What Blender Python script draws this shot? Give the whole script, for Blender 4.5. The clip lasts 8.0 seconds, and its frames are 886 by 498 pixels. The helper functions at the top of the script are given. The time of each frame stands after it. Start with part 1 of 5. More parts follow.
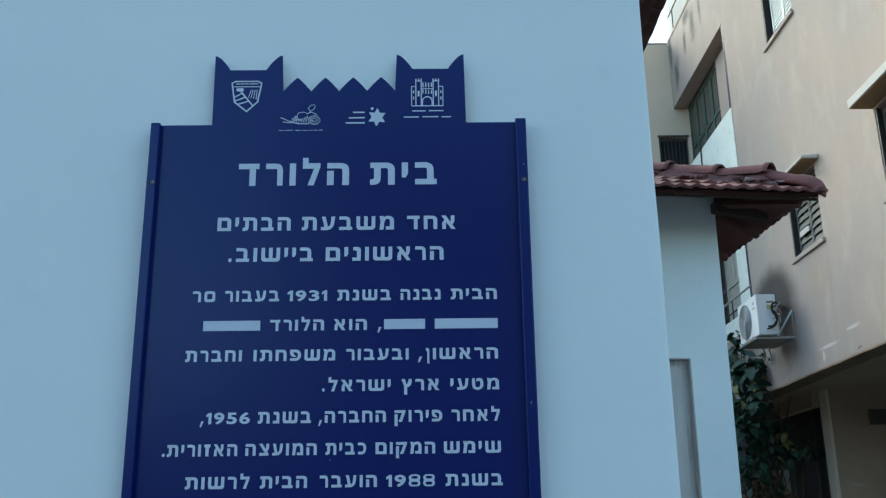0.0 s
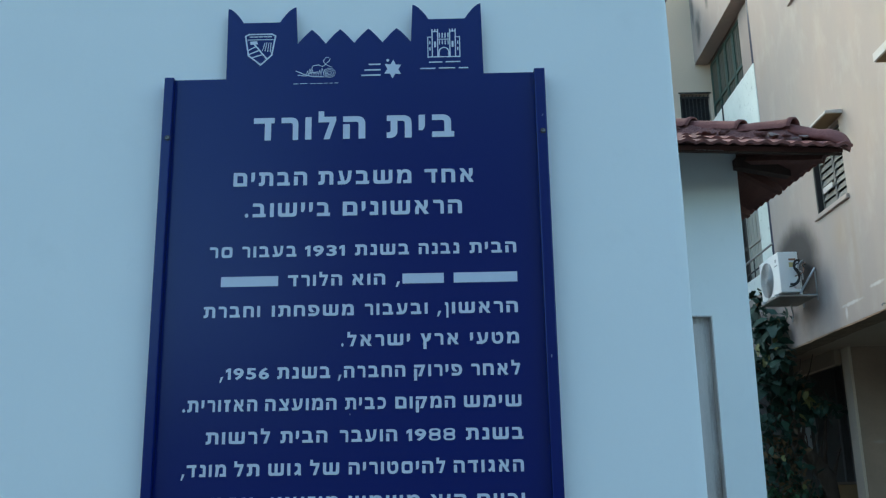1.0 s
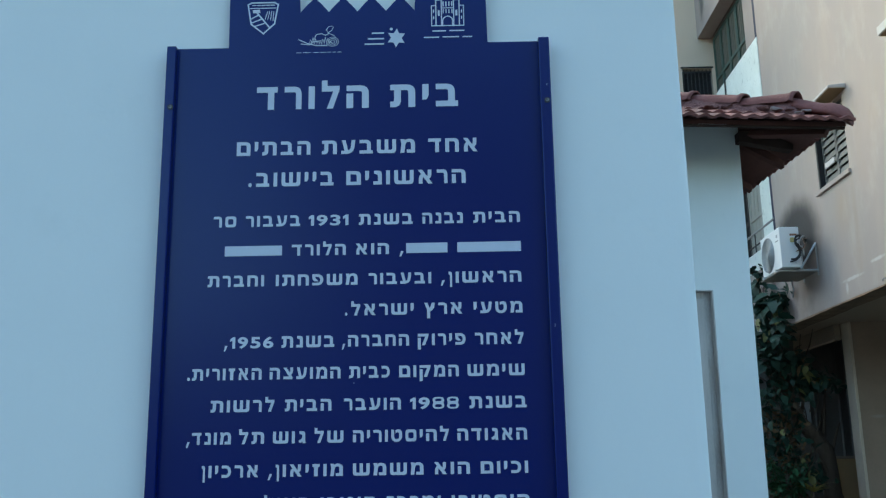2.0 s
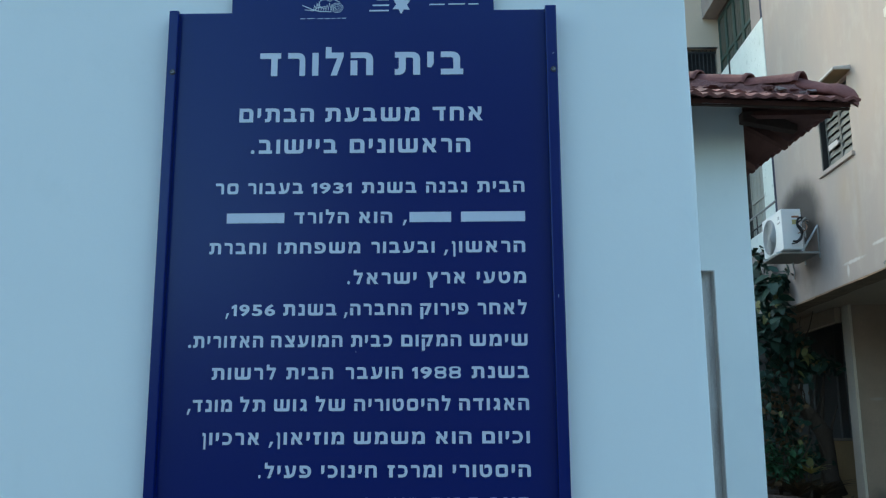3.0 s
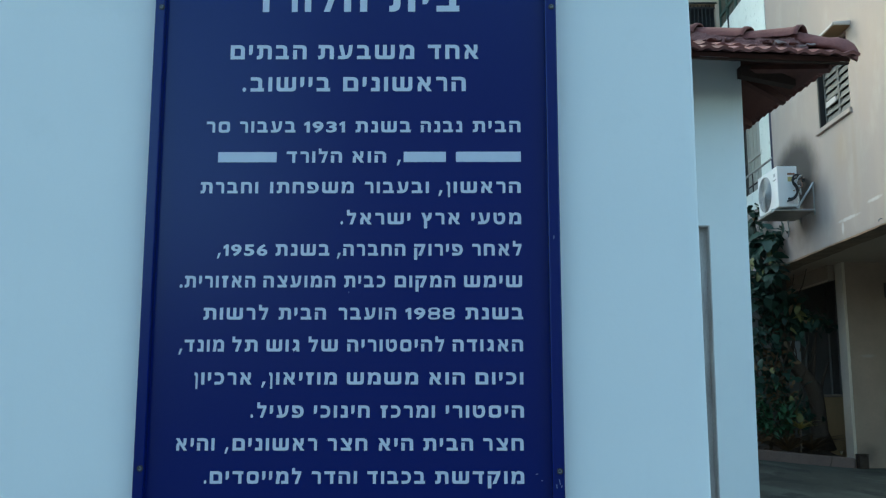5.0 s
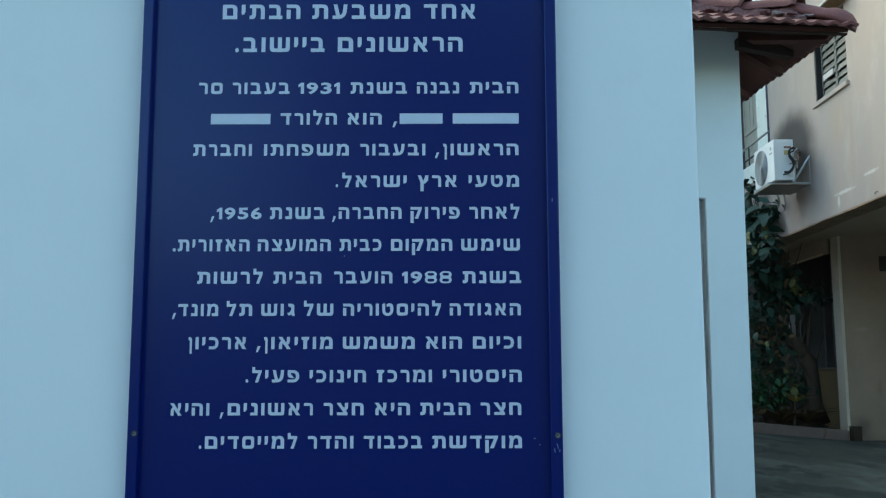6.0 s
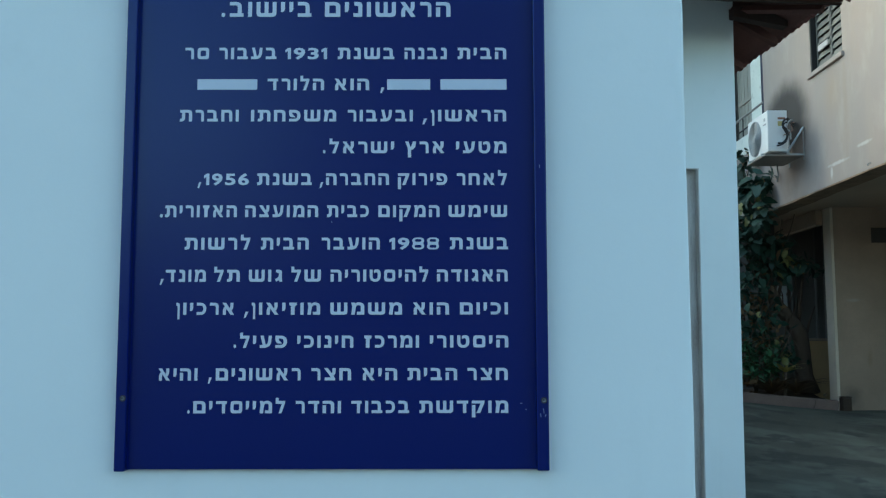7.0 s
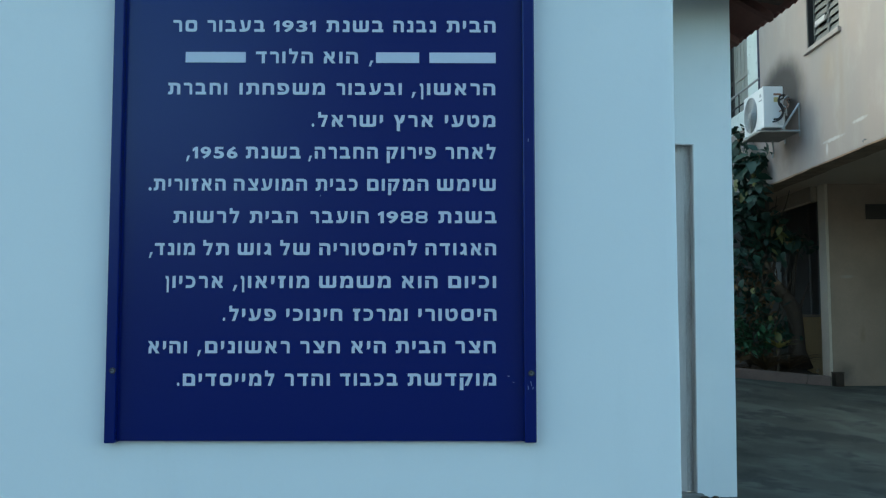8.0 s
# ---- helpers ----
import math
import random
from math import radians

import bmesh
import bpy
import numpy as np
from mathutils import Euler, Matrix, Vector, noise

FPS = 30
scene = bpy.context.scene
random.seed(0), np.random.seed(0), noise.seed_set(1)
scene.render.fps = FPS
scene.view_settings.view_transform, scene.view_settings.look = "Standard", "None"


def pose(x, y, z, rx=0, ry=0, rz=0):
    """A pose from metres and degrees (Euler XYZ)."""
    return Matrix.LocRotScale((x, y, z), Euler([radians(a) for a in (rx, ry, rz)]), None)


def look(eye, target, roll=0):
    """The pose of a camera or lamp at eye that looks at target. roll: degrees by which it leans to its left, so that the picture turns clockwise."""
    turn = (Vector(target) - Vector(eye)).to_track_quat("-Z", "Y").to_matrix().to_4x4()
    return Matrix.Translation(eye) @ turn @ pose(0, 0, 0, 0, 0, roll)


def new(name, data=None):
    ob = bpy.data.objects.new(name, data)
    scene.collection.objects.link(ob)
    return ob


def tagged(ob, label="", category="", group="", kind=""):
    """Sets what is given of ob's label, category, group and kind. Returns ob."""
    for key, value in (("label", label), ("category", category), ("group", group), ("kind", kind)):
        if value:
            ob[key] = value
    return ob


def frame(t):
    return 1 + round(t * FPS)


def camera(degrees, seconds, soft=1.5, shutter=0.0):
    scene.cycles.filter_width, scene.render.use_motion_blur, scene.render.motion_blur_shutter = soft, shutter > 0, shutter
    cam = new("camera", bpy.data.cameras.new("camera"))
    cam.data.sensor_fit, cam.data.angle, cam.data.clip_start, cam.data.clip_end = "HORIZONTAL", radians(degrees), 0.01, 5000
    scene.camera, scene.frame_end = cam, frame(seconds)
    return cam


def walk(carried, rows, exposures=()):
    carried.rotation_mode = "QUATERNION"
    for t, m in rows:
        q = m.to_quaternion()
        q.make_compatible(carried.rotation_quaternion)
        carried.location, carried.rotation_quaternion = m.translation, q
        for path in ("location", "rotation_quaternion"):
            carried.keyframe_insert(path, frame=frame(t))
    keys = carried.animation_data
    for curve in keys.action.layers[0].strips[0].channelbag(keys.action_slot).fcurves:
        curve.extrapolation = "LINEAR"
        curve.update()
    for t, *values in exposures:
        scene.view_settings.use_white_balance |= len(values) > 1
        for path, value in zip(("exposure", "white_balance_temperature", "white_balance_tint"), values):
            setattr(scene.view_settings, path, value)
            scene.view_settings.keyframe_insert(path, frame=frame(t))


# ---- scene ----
from mathutils import geometry

cam = camera(50.55, 8.0, 1.25)
# seconds, x, y, z, yaw, pitch, roll
PATH = [
    (0.0, 0.0052, -0.0018, 1.2444, -0.76, 16.88, 0.81),
    (0.5, 0.0081, 0.0079, 1.2412, 0.00, 15.92, 0.93),
    (1.0, 0.0070, 0.0200, 1.2366, 0.52, 14.56, 1.02),
    (1.5, 0.0048, 0.0187, 1.2322, 0.57, 13.75, 1.11),
    (3.0, -0.0027, 0.0358, 1.2133, 0.65, 11.83, 0.32),
    (3.5, -0.0031, 0.0402, 1.2051, 0.65, 11.33, 0.15),
    (4.0, -0.0024, 0.0366, 1.2004, 0.57, 10.57, -0.20),
    (4.5, -0.0012, 0.0424, 1.1979, 0.49, 9.87, -0.13),
    (6.0, -0.0040, 0.0782, 1.1748, 0.07, 7.72, 0.13),
    (6.5, 0.0026, 0.0733, 1.1726, -0.12, 6.81, -0.14),
    (7.0, 0.0064, 0.0764, 1.1667, -0.29, 5.97, 0.09),
    (7.5, 0.0138, 0.0731, 1.1640, -0.46, 5.17, -0.19),
    (8.0, 0.0176, 0.0728, 1.1630, -0.54, 4.50, -0.00),
]
walk(cam, [(t, pose(x, y, z, 90 + pitch, 0, yaw) @ pose(0, 0, 0, 0, 0, -roll)) for t, x, y, z, yaw, pitch, roll in PATH],
     [(0.0, 1.78, 6080, -8), (1.5, 1.87, 6080, -8), (4.0, 1.93, 6130, -10), (6.0, 1.99, 6190, -12), (8.0, 1.99, 6200, -13)])

# ---------------------------------------------------------------- daylight: open shade, with a soft warm glow from the side that the flats face
SUN_EL, SUN_AZ = 37.0, -30.0
world = bpy.data.worlds.new("sky")
scene.world = world
world.use_nodes = True
wn = world.node_tree
sky = wn.nodes.new("ShaderNodeTexSky")
sky.sky_type, sky.sun_disc = "NISHITA", False
sky.sun_elevation, sky.sun_rotation = radians(SUN_EL), radians(SUN_AZ)
sky.air_density, sky.dust_density = 1.0, 2.0
back = wn.nodes["Background"]
back.inputs["Strength"].default_value = 0.13
wn.links.new(sky.outputs[0], back.inputs[0])
sun_data = bpy.data.lights.new("sun", "SUN")
sun_data.energy, sun_data.angle, sun_data.color = 0.38, radians(28), (1.0, 0.88, 0.72)
sun = new("sun", sun_data)
toward = Vector((math.sin(radians(SUN_AZ)) * math.cos(radians(SUN_EL)), math.cos(radians(SUN_AZ)) * math.cos(radians(SUN_EL)), math.sin(radians(SUN_EL))))
sun.matrix_world = look(toward * 60, (0, 0, 0))


# ---------------------------------------------------------------- materials
def shader(name, rough=0.7, metal=0.0, spec=0.5):
    m = bpy.data.materials.new(name)
    m.use_nodes = True
    b = m.node_tree.nodes["Principled BSDF"]
    b.inputs["Roughness"].default_value = rough
    b.inputs["Metallic"].default_value = metal
    b.inputs["Specular IOR Level"].default_value = spec
    return m, m.node_tree, b


def node(nt, kind, **sets):
    n = nt.nodes.new(kind)
    for k, val in sets.items():
        n.inputs[k.replace("_", " ")].default_value = val
    return n


def position(nt, scale=(1, 1, 1), spin=0.0):
    g = nt.nodes.new("ShaderNodeNewGeometry")
    m = nt.nodes.new("ShaderNodeMapping")
    if spin:                            # turned first, then stretched along the turned axes
        m.vector_type = "TEXTURE"
        scale = tuple(1.0 / s for s in scale)
    m.inputs["Scale"].default_value = scale
    m.inputs["Rotation"].default_value = (0, 0, radians(spin))
    nt.links.new(g.outputs["Position"], m.inputs["Vector"])
    return m.outputs[0]


def noise_mask(nt, scale, lo, hi, stretch=(1, 1, 1), detail=5.0, rough=0.6, spin=0.0):
    n = node(nt, "ShaderNodeTexNoise", Scale=scale, Detail=detail, Roughness=rough)
    nt.links.new(position(nt, stretch, spin), n.inputs["Vector"])
    r = nt.nodes.new("ShaderNodeMapRange")
    r.inputs["From Min"].default_value, r.inputs["From Max"].default_value = lo, hi
    nt.links.new(n.outputs["Fac"], r.inputs["Value"])
    return r.outputs["Result"]


def mix(nt, fac, a, b, blend="MIX"):
    n = nt.nodes.new("ShaderNodeMix")
    n.data_type, n.blend_type = "RGBA", blend
    for sock, val in ((n.inputs[0], fac), (n.inputs[6], a), (n.inputs[7], b)):
        if isinstance(val, (float, int)):
            sock.default_value = val
        elif isinstance(val, tuple):
            sock.default_value = (*val, 1.0)
        else:
            nt.links.new(val, sock)
    return n.outputs[2]


def maths(nt, op, a, b=0.0, clamp=False):
    n = nt.nodes.new("ShaderNodeMath")
    n.operation, n.use_clamp = op, clamp
    for sock, val in ((n.inputs[0], a), (n.inputs[1], b)):
        if isinstance(val, (float, int)):
            sock.default_value = val
        else:
            nt.links.new(val, sock)
    return n.outputs[0]


def bump(nt, b, height, strength, distance):
    n = nt.nodes.new("ShaderNodeBump")
    n.inputs["Strength"].default_value, n.inputs["Distance"].default_value = strength, distance
    nt.links.new(height, n.inputs["Height"])
    nt.links.new(n.outputs[0], b.inputs["Normal"])


def surface(name, base, second, rough=0.7, metal=0.0, spec=0.5, coarse=2.0, fine=60.0, relief=0.2, depth=0.002, spread=0.35, each=0.0, stretch=(1, 1, 1)):
    """Two scales of variation between two colours, fine relief, and a shade of its own for each piece."""
    m, nt, b = shader(name, rough, metal, spec)
    big = noise_mask(nt, coarse, 0.5 - spread, 0.5 + spread, stretch)
    small = noise_mask(nt, fine, 0.3, 0.7, stretch)
    both = maths(nt, "ADD", maths(nt, "MULTIPLY", big, 0.65), maths(nt, "MULTIPLY", small, 0.35), True)
    col = mix(nt, both, base, second)
    if each:
        info = nt.nodes.new("ShaderNodeObjectInfo")
        h = nt.nodes.new("ShaderNodeHueSaturation")
        nt.links.new(maths(nt, "ADD", maths(nt, "MULTIPLY", info.outputs["Random"], each), 1.0 - each / 2), h.inputs["Value"])
        nt.links.new(col, h.inputs["Color"])
        col = h.outputs[0]
    nt.links.new(col, b.inputs["Base Color"])
    rr = maths(nt, "ADD", maths(nt, "MULTIPLY", small, 0.18), rough - 0.09, True)
    nt.links.new(rr, b.inputs["Roughness"])
    if relief:
        bump(nt, b, small, relief, depth)
    return m


def blob(nt, cy, cz, ry, rz, soft=0.6, axis=1, rough=0.14, fine=4.0):
    """A soft oval on an upright wall; axis is the wall's level direction (0 for x, 1 for y)."""
    g = nt.nodes.new("ShaderNodeNewGeometry")
    s = nt.nodes.new("ShaderNodeSeparateXYZ")
    nt.links.new(g.outputs["Position"], s.inputs[0])
    dy = maths(nt, "DIVIDE", maths(nt, "SUBTRACT", s.outputs[axis], cy), ry)
    dz = maths(nt, "DIVIDE", maths(nt, "SUBTRACT", s.outputs[2], cz), rz)
    d = maths(nt, "SQRT", maths(nt, "ADD", maths(nt, "MULTIPLY", dy, dy), maths(nt, "MULTIPLY", dz, dz)))
    wob = noise_mask(nt, fine, 0.2, 0.8)
    d = maths(nt, "ADD", d, maths(nt, "MULTIPLY", maths(nt, "SUBTRACT", wob, 0.5), rough))
    r = nt.nodes.new("ShaderNodeMapRange")
    r.interpolation_type = "SMOOTHSTEP"
    r.inputs["From Min"].default_value, r.inputs["From Max"].default_value = 1.0, 1.0 - soft
    nt.links.new(d, r.inputs["Value"])
    return r.outputs["Result"]


def white_render():
    m, nt, b = shader("white_painted_render", 0.75, 0.0, 0.3)
    col = mix(nt, noise_mask(nt, 1.3, 0.3, 0.75), (0.82, 0.82, 0.80), (0.76, 0.77, 0.76))
    col = mix(nt, maths(nt, "MULTIPLY", noise_mask(nt, 9.0, 0.62, 0.8), 0.25), col, (0.66, 0.68, 0.66))
    col = mix(nt, maths(nt, "MULTIPLY", noise_mask(nt, 3.0, 0.6, 0.9, (4, 4, 0.5)), 0.18), col, (0.62, 0.62, 0.58))
    nt.links.new(col, b.inputs["Base Color"])
    h = maths(nt, "ADD", noise_mask(nt, 140.0, 0.2, 0.8), maths(nt, "MULTIPLY", noise_mask(nt, 14.0, 0.2, 0.8), 0.8))
    bump(nt, b, h, 0.05, 0.002)
    return m


def cream_render():
    m, nt, b = shader("cream_painted_render", 0.85, 0.0, 0.25)
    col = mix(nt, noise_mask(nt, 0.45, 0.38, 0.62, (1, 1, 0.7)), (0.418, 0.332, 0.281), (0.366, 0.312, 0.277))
    col = mix(nt, maths(nt, "MULTIPLY", noise_mask(nt, 1.6, 0.52, 0.82, (1, 2.2, 0.5)), 0.24), col, (0.50, 0.42, 0.32))
    col = mix(nt, maths(nt, "MULTIPLY", noise_mask(nt, 25.0, 0.55, 0.8), 0.12), col, (0.42, 0.38, 0.32))
    col = mix(nt, maths(nt, "MULTIPLY", noise_mask(nt, 2.6, 0.52, 0.78, (1, 1, 0.6)), 0.22), col, (0.66, 0.60, 0.53))
    col = mix(nt, maths(nt, "MULTIPLY", noise_mask(nt, 1.9, 0.56, 0.74, (1, 1.3, 0.7)), 0.30), col, (0.40, 0.30, 0.21))
    # dark weather streaks below the roof edge
    streak = 0.0
    for y, z, ry, rz in ((14.5, 9.72, 0.20, 0.52), (15.02, 9.66, 0.13, 0.36), (15.66, 9.36, 0.24, 0.45), (15.95, 9.95, 0.14, 0.5), (14.05, 9.75, 0.10, 0.42), (14.8, 10.05, 0.40, 0.18)):
        streak = maths(nt, "MAXIMUM", blob(nt, y, z, ry, rz, 0.95, 1, 0.8, 5.0), streak)
    col = mix(nt, maths(nt, "MULTIPLY", streak, 0.85), col, (0.10, 0.095, 0.085))
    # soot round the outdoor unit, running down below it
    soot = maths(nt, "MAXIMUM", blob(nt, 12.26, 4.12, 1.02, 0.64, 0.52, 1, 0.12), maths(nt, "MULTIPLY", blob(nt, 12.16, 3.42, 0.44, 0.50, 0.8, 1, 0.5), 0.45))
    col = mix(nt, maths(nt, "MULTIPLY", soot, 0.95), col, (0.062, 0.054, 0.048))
    # smears of pale filler low on the long wall
    smear = maths(nt, "MAXIMUM", blob(nt, 10.66, 3.27, 0.34, 0.030, 0.7, 1, 1.1, 6.0), blob(nt, 10.02, 3.35, 0.20, 0.028, 0.7, 1, 1.1, 6.0))
    smear = maths(nt, "MAXIMUM", smear, blob(nt, 10.85, 3.19, 0.05, 0.11, 0.8, 1, 0.9, 9.0))
    col = mix(nt, maths(nt, "MULTIPLY", smear, 0.55), col, (0.70, 0.68, 0.65))
    drip = maths(nt, "MULTIPLY", blob(nt, 10.41, 3.9, 0.10, 0.75, 0.9, 1, 0.5), 0.35)
    col = mix(nt, drip, col, (0.36, 0.27, 0.19))
    rust = blob(nt, 10.75, 4.1, 0.35, 0.45, 0.9)
    col = mix(nt, maths(nt, "MULTIPLY", rust, 0.3), col, (0.42, 0.29, 0.17))
    nt.links.new(col, b.inputs["Base Color"])
    h = maths(nt, "ADD", noise_mask(nt, 90.0, 0.2, 0.8), maths(nt, "MULTIPLY", noise_mask(nt, 7.0, 0.2, 0.8), 1.5))
    bump(nt, b, h, 0.25, 0.004)
    return m


def paving():
    m, nt, b = shader("worn_asphalt", 0.85, 0.0, 0.35)
    col = mix(nt, noise_mask(nt, 0.8, 0.35, 0.65), (0.043, 0.047, 0.037), (0.072, 0.076, 0.060))
    dusty = noise_mask(nt, 1.9, 0.48, 0.62, (0.60, 1.0, 1.0), spin=-66, detail=6.0, rough=0.62)
    col = mix(nt, maths(nt, "MULTIPLY", dusty, 0.7), col, (0.120, 0.128, 0.106))
    damp = noise_mask(nt, 1.9, 0.52, 0.58, (0.80, 1.0, 1.0), spin=-62, detail=6.0, rough=0.6)
    col = mix(nt, maths(nt, "MULTIPLY", damp, 0.8), col, (0.026, 0.029, 0.026))
    col = mix(nt, maths(nt, "MULTIPLY", noise_mask(nt, 120.0, 0.45, 0.75), 0.25), col, (0.13, 0.135, 0.125))
    nt.links.new(col, b.inputs["Base Color"])
    bump(nt, b, noise_mask(nt, 150.0, 0.2, 0.8), 0.4, 0.006)
    return m


WHITE = white_render()
CREAM = cream_render()
PAVING = paving()


def enamel():
    """Smooth dark enamel: an even gloss, a little duller in broad wiped patches."""
    m, nt, b = shader("navy_enamel", 0.27, 0.0, 0.41)
    nt.links.new(mix(nt, noise_mask(nt, 3.0, 0.2, 0.8), (0.0003, 0.0066, 0.101), (0.0004, 0.0072, 0.108)), b.inputs["Base Color"])
    b.inputs["Specular Tint"].default_value = (0.72, 0.84, 1.0, 1.0)
    wiped = maths(nt, "MULTIPLY", noise_mask(nt, 5.0, 0.3, 0.7), 0.02)
    nt.links.new(maths(nt, "ADD", wiped, 0.25, True), b.inputs["Roughness"])
    return m


BLUE = enamel()
LETTER = surface("pale_vinyl", (0.60, 0.62, 0.71), (0.54, 0.57, 0.66), 0.5, 0.0, 0.4, 9.0, 150.0, 0.0)
CHIP = surface("chipped_primer", (0.22, 0.25, 0.36), (0.12, 0.15, 0.26), 0.6, 0.0, 0.3, 60.0, 300.0, 0.0)
STEEL = surface("weathered_steel", (0.30, 0.31, 0.33), (0.16, 0.16, 0.16), 0.5, 0.8, 0.5, 60.0, 300.0, 0.2, 0.0005)
CLAY = surface("red_clay", (0.225, 0.080, 0.063), (0.125, 0.056, 0.052), 0.8, 0.0, 0.3, 6.0, 45.0, 0.5, 0.004, 0.3, 0.55)
MORTAR = surface("grey_mortar", (0.25, 0.12, 0.105), (0.13, 0.068, 0.064), 0.95, 0.0, 0.2, 8.0, 70.0, 0.8, 0.01)
BOARD = surface("brown_stained_timber", (0.15, 0.066, 0.052), (0.085, 0.040, 0.034), 0.8, 0.0, 0.12, 3.0, 40.0, 0.3, 0.002, 0.35, 0.4, (8, 1, 8))
DOOR = surface("grey_brown_door_paint", (0.66, 0.60, 0.56), (0.46, 0.40, 0.36), 0.6, 0.0, 0.4, 3.0, 60.0, 0.2, 0.001, 0.3, 0.0, (6, 6, 0.8))
STONE = surface("worn_concrete", (0.27, 0.26, 0.24), (0.16, 0.15, 0.13), 0.9, 0.0, 0.3, 5.0, 60.0, 0.6, 0.006)
KERBSTONE = surface("dusty_kerb_concrete", (0.25, 0.165, 0.13), (0.14, 0.095, 0.078), 0.9, 0.0, 0.3, 4.0, 60.0, 0.5, 0.006, 0.35, 0.2)
BEHIND = surface("dark_grey_screen", (0.115, 0.125, 0.13), (0.085, 0.092, 0.098), 0.9, 0.0, 0.2, 0.6, 20.0, 0.3, 0.004)
GAP_WHITE = surface("white_gap_light", (0.78, 0.77, 0.72), (0.62, 0.60, 0.55), 0.6, 0.0, 0.4, 4.0, 70.0, 0.15, 0.001)


def parapet_paint():
    m, nt, b = shader("white_parapet_paint", 0.7, 0.0, 0.4)
    col = mix(nt, noise_mask(nt, 2.0, 0.3, 0.7), (0.85, 0.87, 0.79), (0.74, 0.76, 0.68))
    col = mix(nt, maths(nt, "MULTIPLY", noise_mask(nt, 7.0, 0.60, 0.70), 0.5), col, (0.42, 0.44, 0.38))
    col = mix(nt, maths(nt, "MULTIPLY", noise_mask(nt, 28.0, 0.62, 0.70), 0.5), col, (0.30, 0.30, 0.26))
    nt.links.new(col, b.inputs["Base Color"])
    bump(nt, b, noise_mask(nt, 50.0, 0.3, 0.7), 0.2, 0.003)
    return m


PARAPET = parapet_paint()
GREEN = surface("green_shutter_paint", (0.068, 0.110, 0.082), (0.040, 0.068, 0.054), 0.5, 0.0, 0.4, 4.0, 80.0, 0.1, 0.001, 0.35, 0.25)
OLD_BOARD = surface("weathered_shutter_board", (0.165, 0.155, 0.12), (0.10, 0.095, 0.075), 0.8, 0.0, 0.2, 4.0, 60.0, 0.2, 0.002, 0.35, 0.25, (5, 5, 1))
SLAT = surface("grey_green_slat_paint", (0.19, 0.18, 0.16), (0.12, 0.115, 0.103), 0.5, 0.0, 0.4, 5.0, 80.0, 0.1, 0.001, 0.35, 0.3)
PALE_SLAT = surface("white_slat_paint", (0.66, 0.69, 0.68), (0.54, 0.57, 0.57), 0.5, 0.0, 0.4, 5.0, 80.0, 0.1, 0.001, 0.35, 0.1)
# Near-black colour of flat sheets that stand in for the shade of unlit rooms
DARK = surface("unlit_interior_sheet", (0.035, 0.034, 0.034), (0.022, 0.022, 0.023), 0.8, 0.0, 0.2, 2.0, 30.0, 0.0)
IRON = surface("black_painted_iron", (0.025, 0.024, 0.026), (0.045, 0.04, 0.038), 0.5, 0.3, 0.5, 8.0, 90.0, 0.1, 0.001)
PIPE = surface("dark_blue_pipe", (0.014, 0.016, 0.045), (0.022, 0.024, 0.055), 0.5, 0.0, 0.2, 6.0, 80.0, 0.05, 0.001)
RAIL = surface("grey_rail_paint", (0.42, 0.42, 0.40), (0.30, 0.28, 0.26), 0.5, 0.2, 0.5, 8.0, 80.0, 0.1, 0.001)
APPLIANCE = surface("white_appliance_enamel", (0.78, 0.79, 0.77), (0.70, 0.70, 0.67), 0.42, 0.0, 0.5, 3.0, 60.0, 0.03, 0.001)
GRILLE = surface("grey_fan_grille", (0.42, 0.43, 0.42), (0.35, 0.36, 0.35), 0.5, 0.1, 0.5, 8.0, 90.0, 0.05, 0.001)
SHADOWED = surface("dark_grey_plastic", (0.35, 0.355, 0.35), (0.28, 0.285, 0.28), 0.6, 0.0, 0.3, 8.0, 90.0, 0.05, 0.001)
DRIP = surface("crumbling_brown_render", (0.46, 0.31, 0.20), (0.20, 0.13, 0.09), 0.9, 0.0, 0.2, 5.0, 50.0, 0.5, 0.006, 0.2)
VENT = surface("dusty_brown_vent_paint", (0.11, 0.085, 0.066), (0.075, 0.06, 0.048), 0.7, 0.0, 0.3, 5.0, 60.0, 0.1, 0.001)
TRAY = surface("dirty_tray_steel", (0.38, 0.35, 0.31), (0.25, 0.22, 0.19), 0.6, 0.3, 0.4, 6.0, 80.0, 0.1, 0.001)
GALV = surface("galvanised_bracket", (0.50, 0.54, 0.55), (0.36, 0.38, 0.38), 0.45, 0.6, 0.5, 12.0, 110.0, 0.1, 0.001)
RUBBER = surface("black_insulation", (0.02, 0.02, 0.022), (0.04, 0.038, 0.036), 0.7, 0.0, 0.3, 15.0, 90.0, 0.3, 0.002)
COPPER = surface("dull_copper", (0.32, 0.17, 0.11), (0.22, 0.13, 0.09), 0.5, 0.7, 0.5, 15.0, 90.0, 0.1, 0.001)
YELLOWED = surface("yellow_sticker", (0.55, 0.44, 0.16), (0.42, 0.36, 0.17), 0.5, 0.0, 0.4, 15.0, 90.0, 0.0)
UNDERSIDE = surface("stained_concrete_soffit", (0.72, 0.55, 0.41), (0.52, 0.385, 0.275), 0.9, 0.0, 0.2, 1.2, 40.0, 0.3, 0.004)


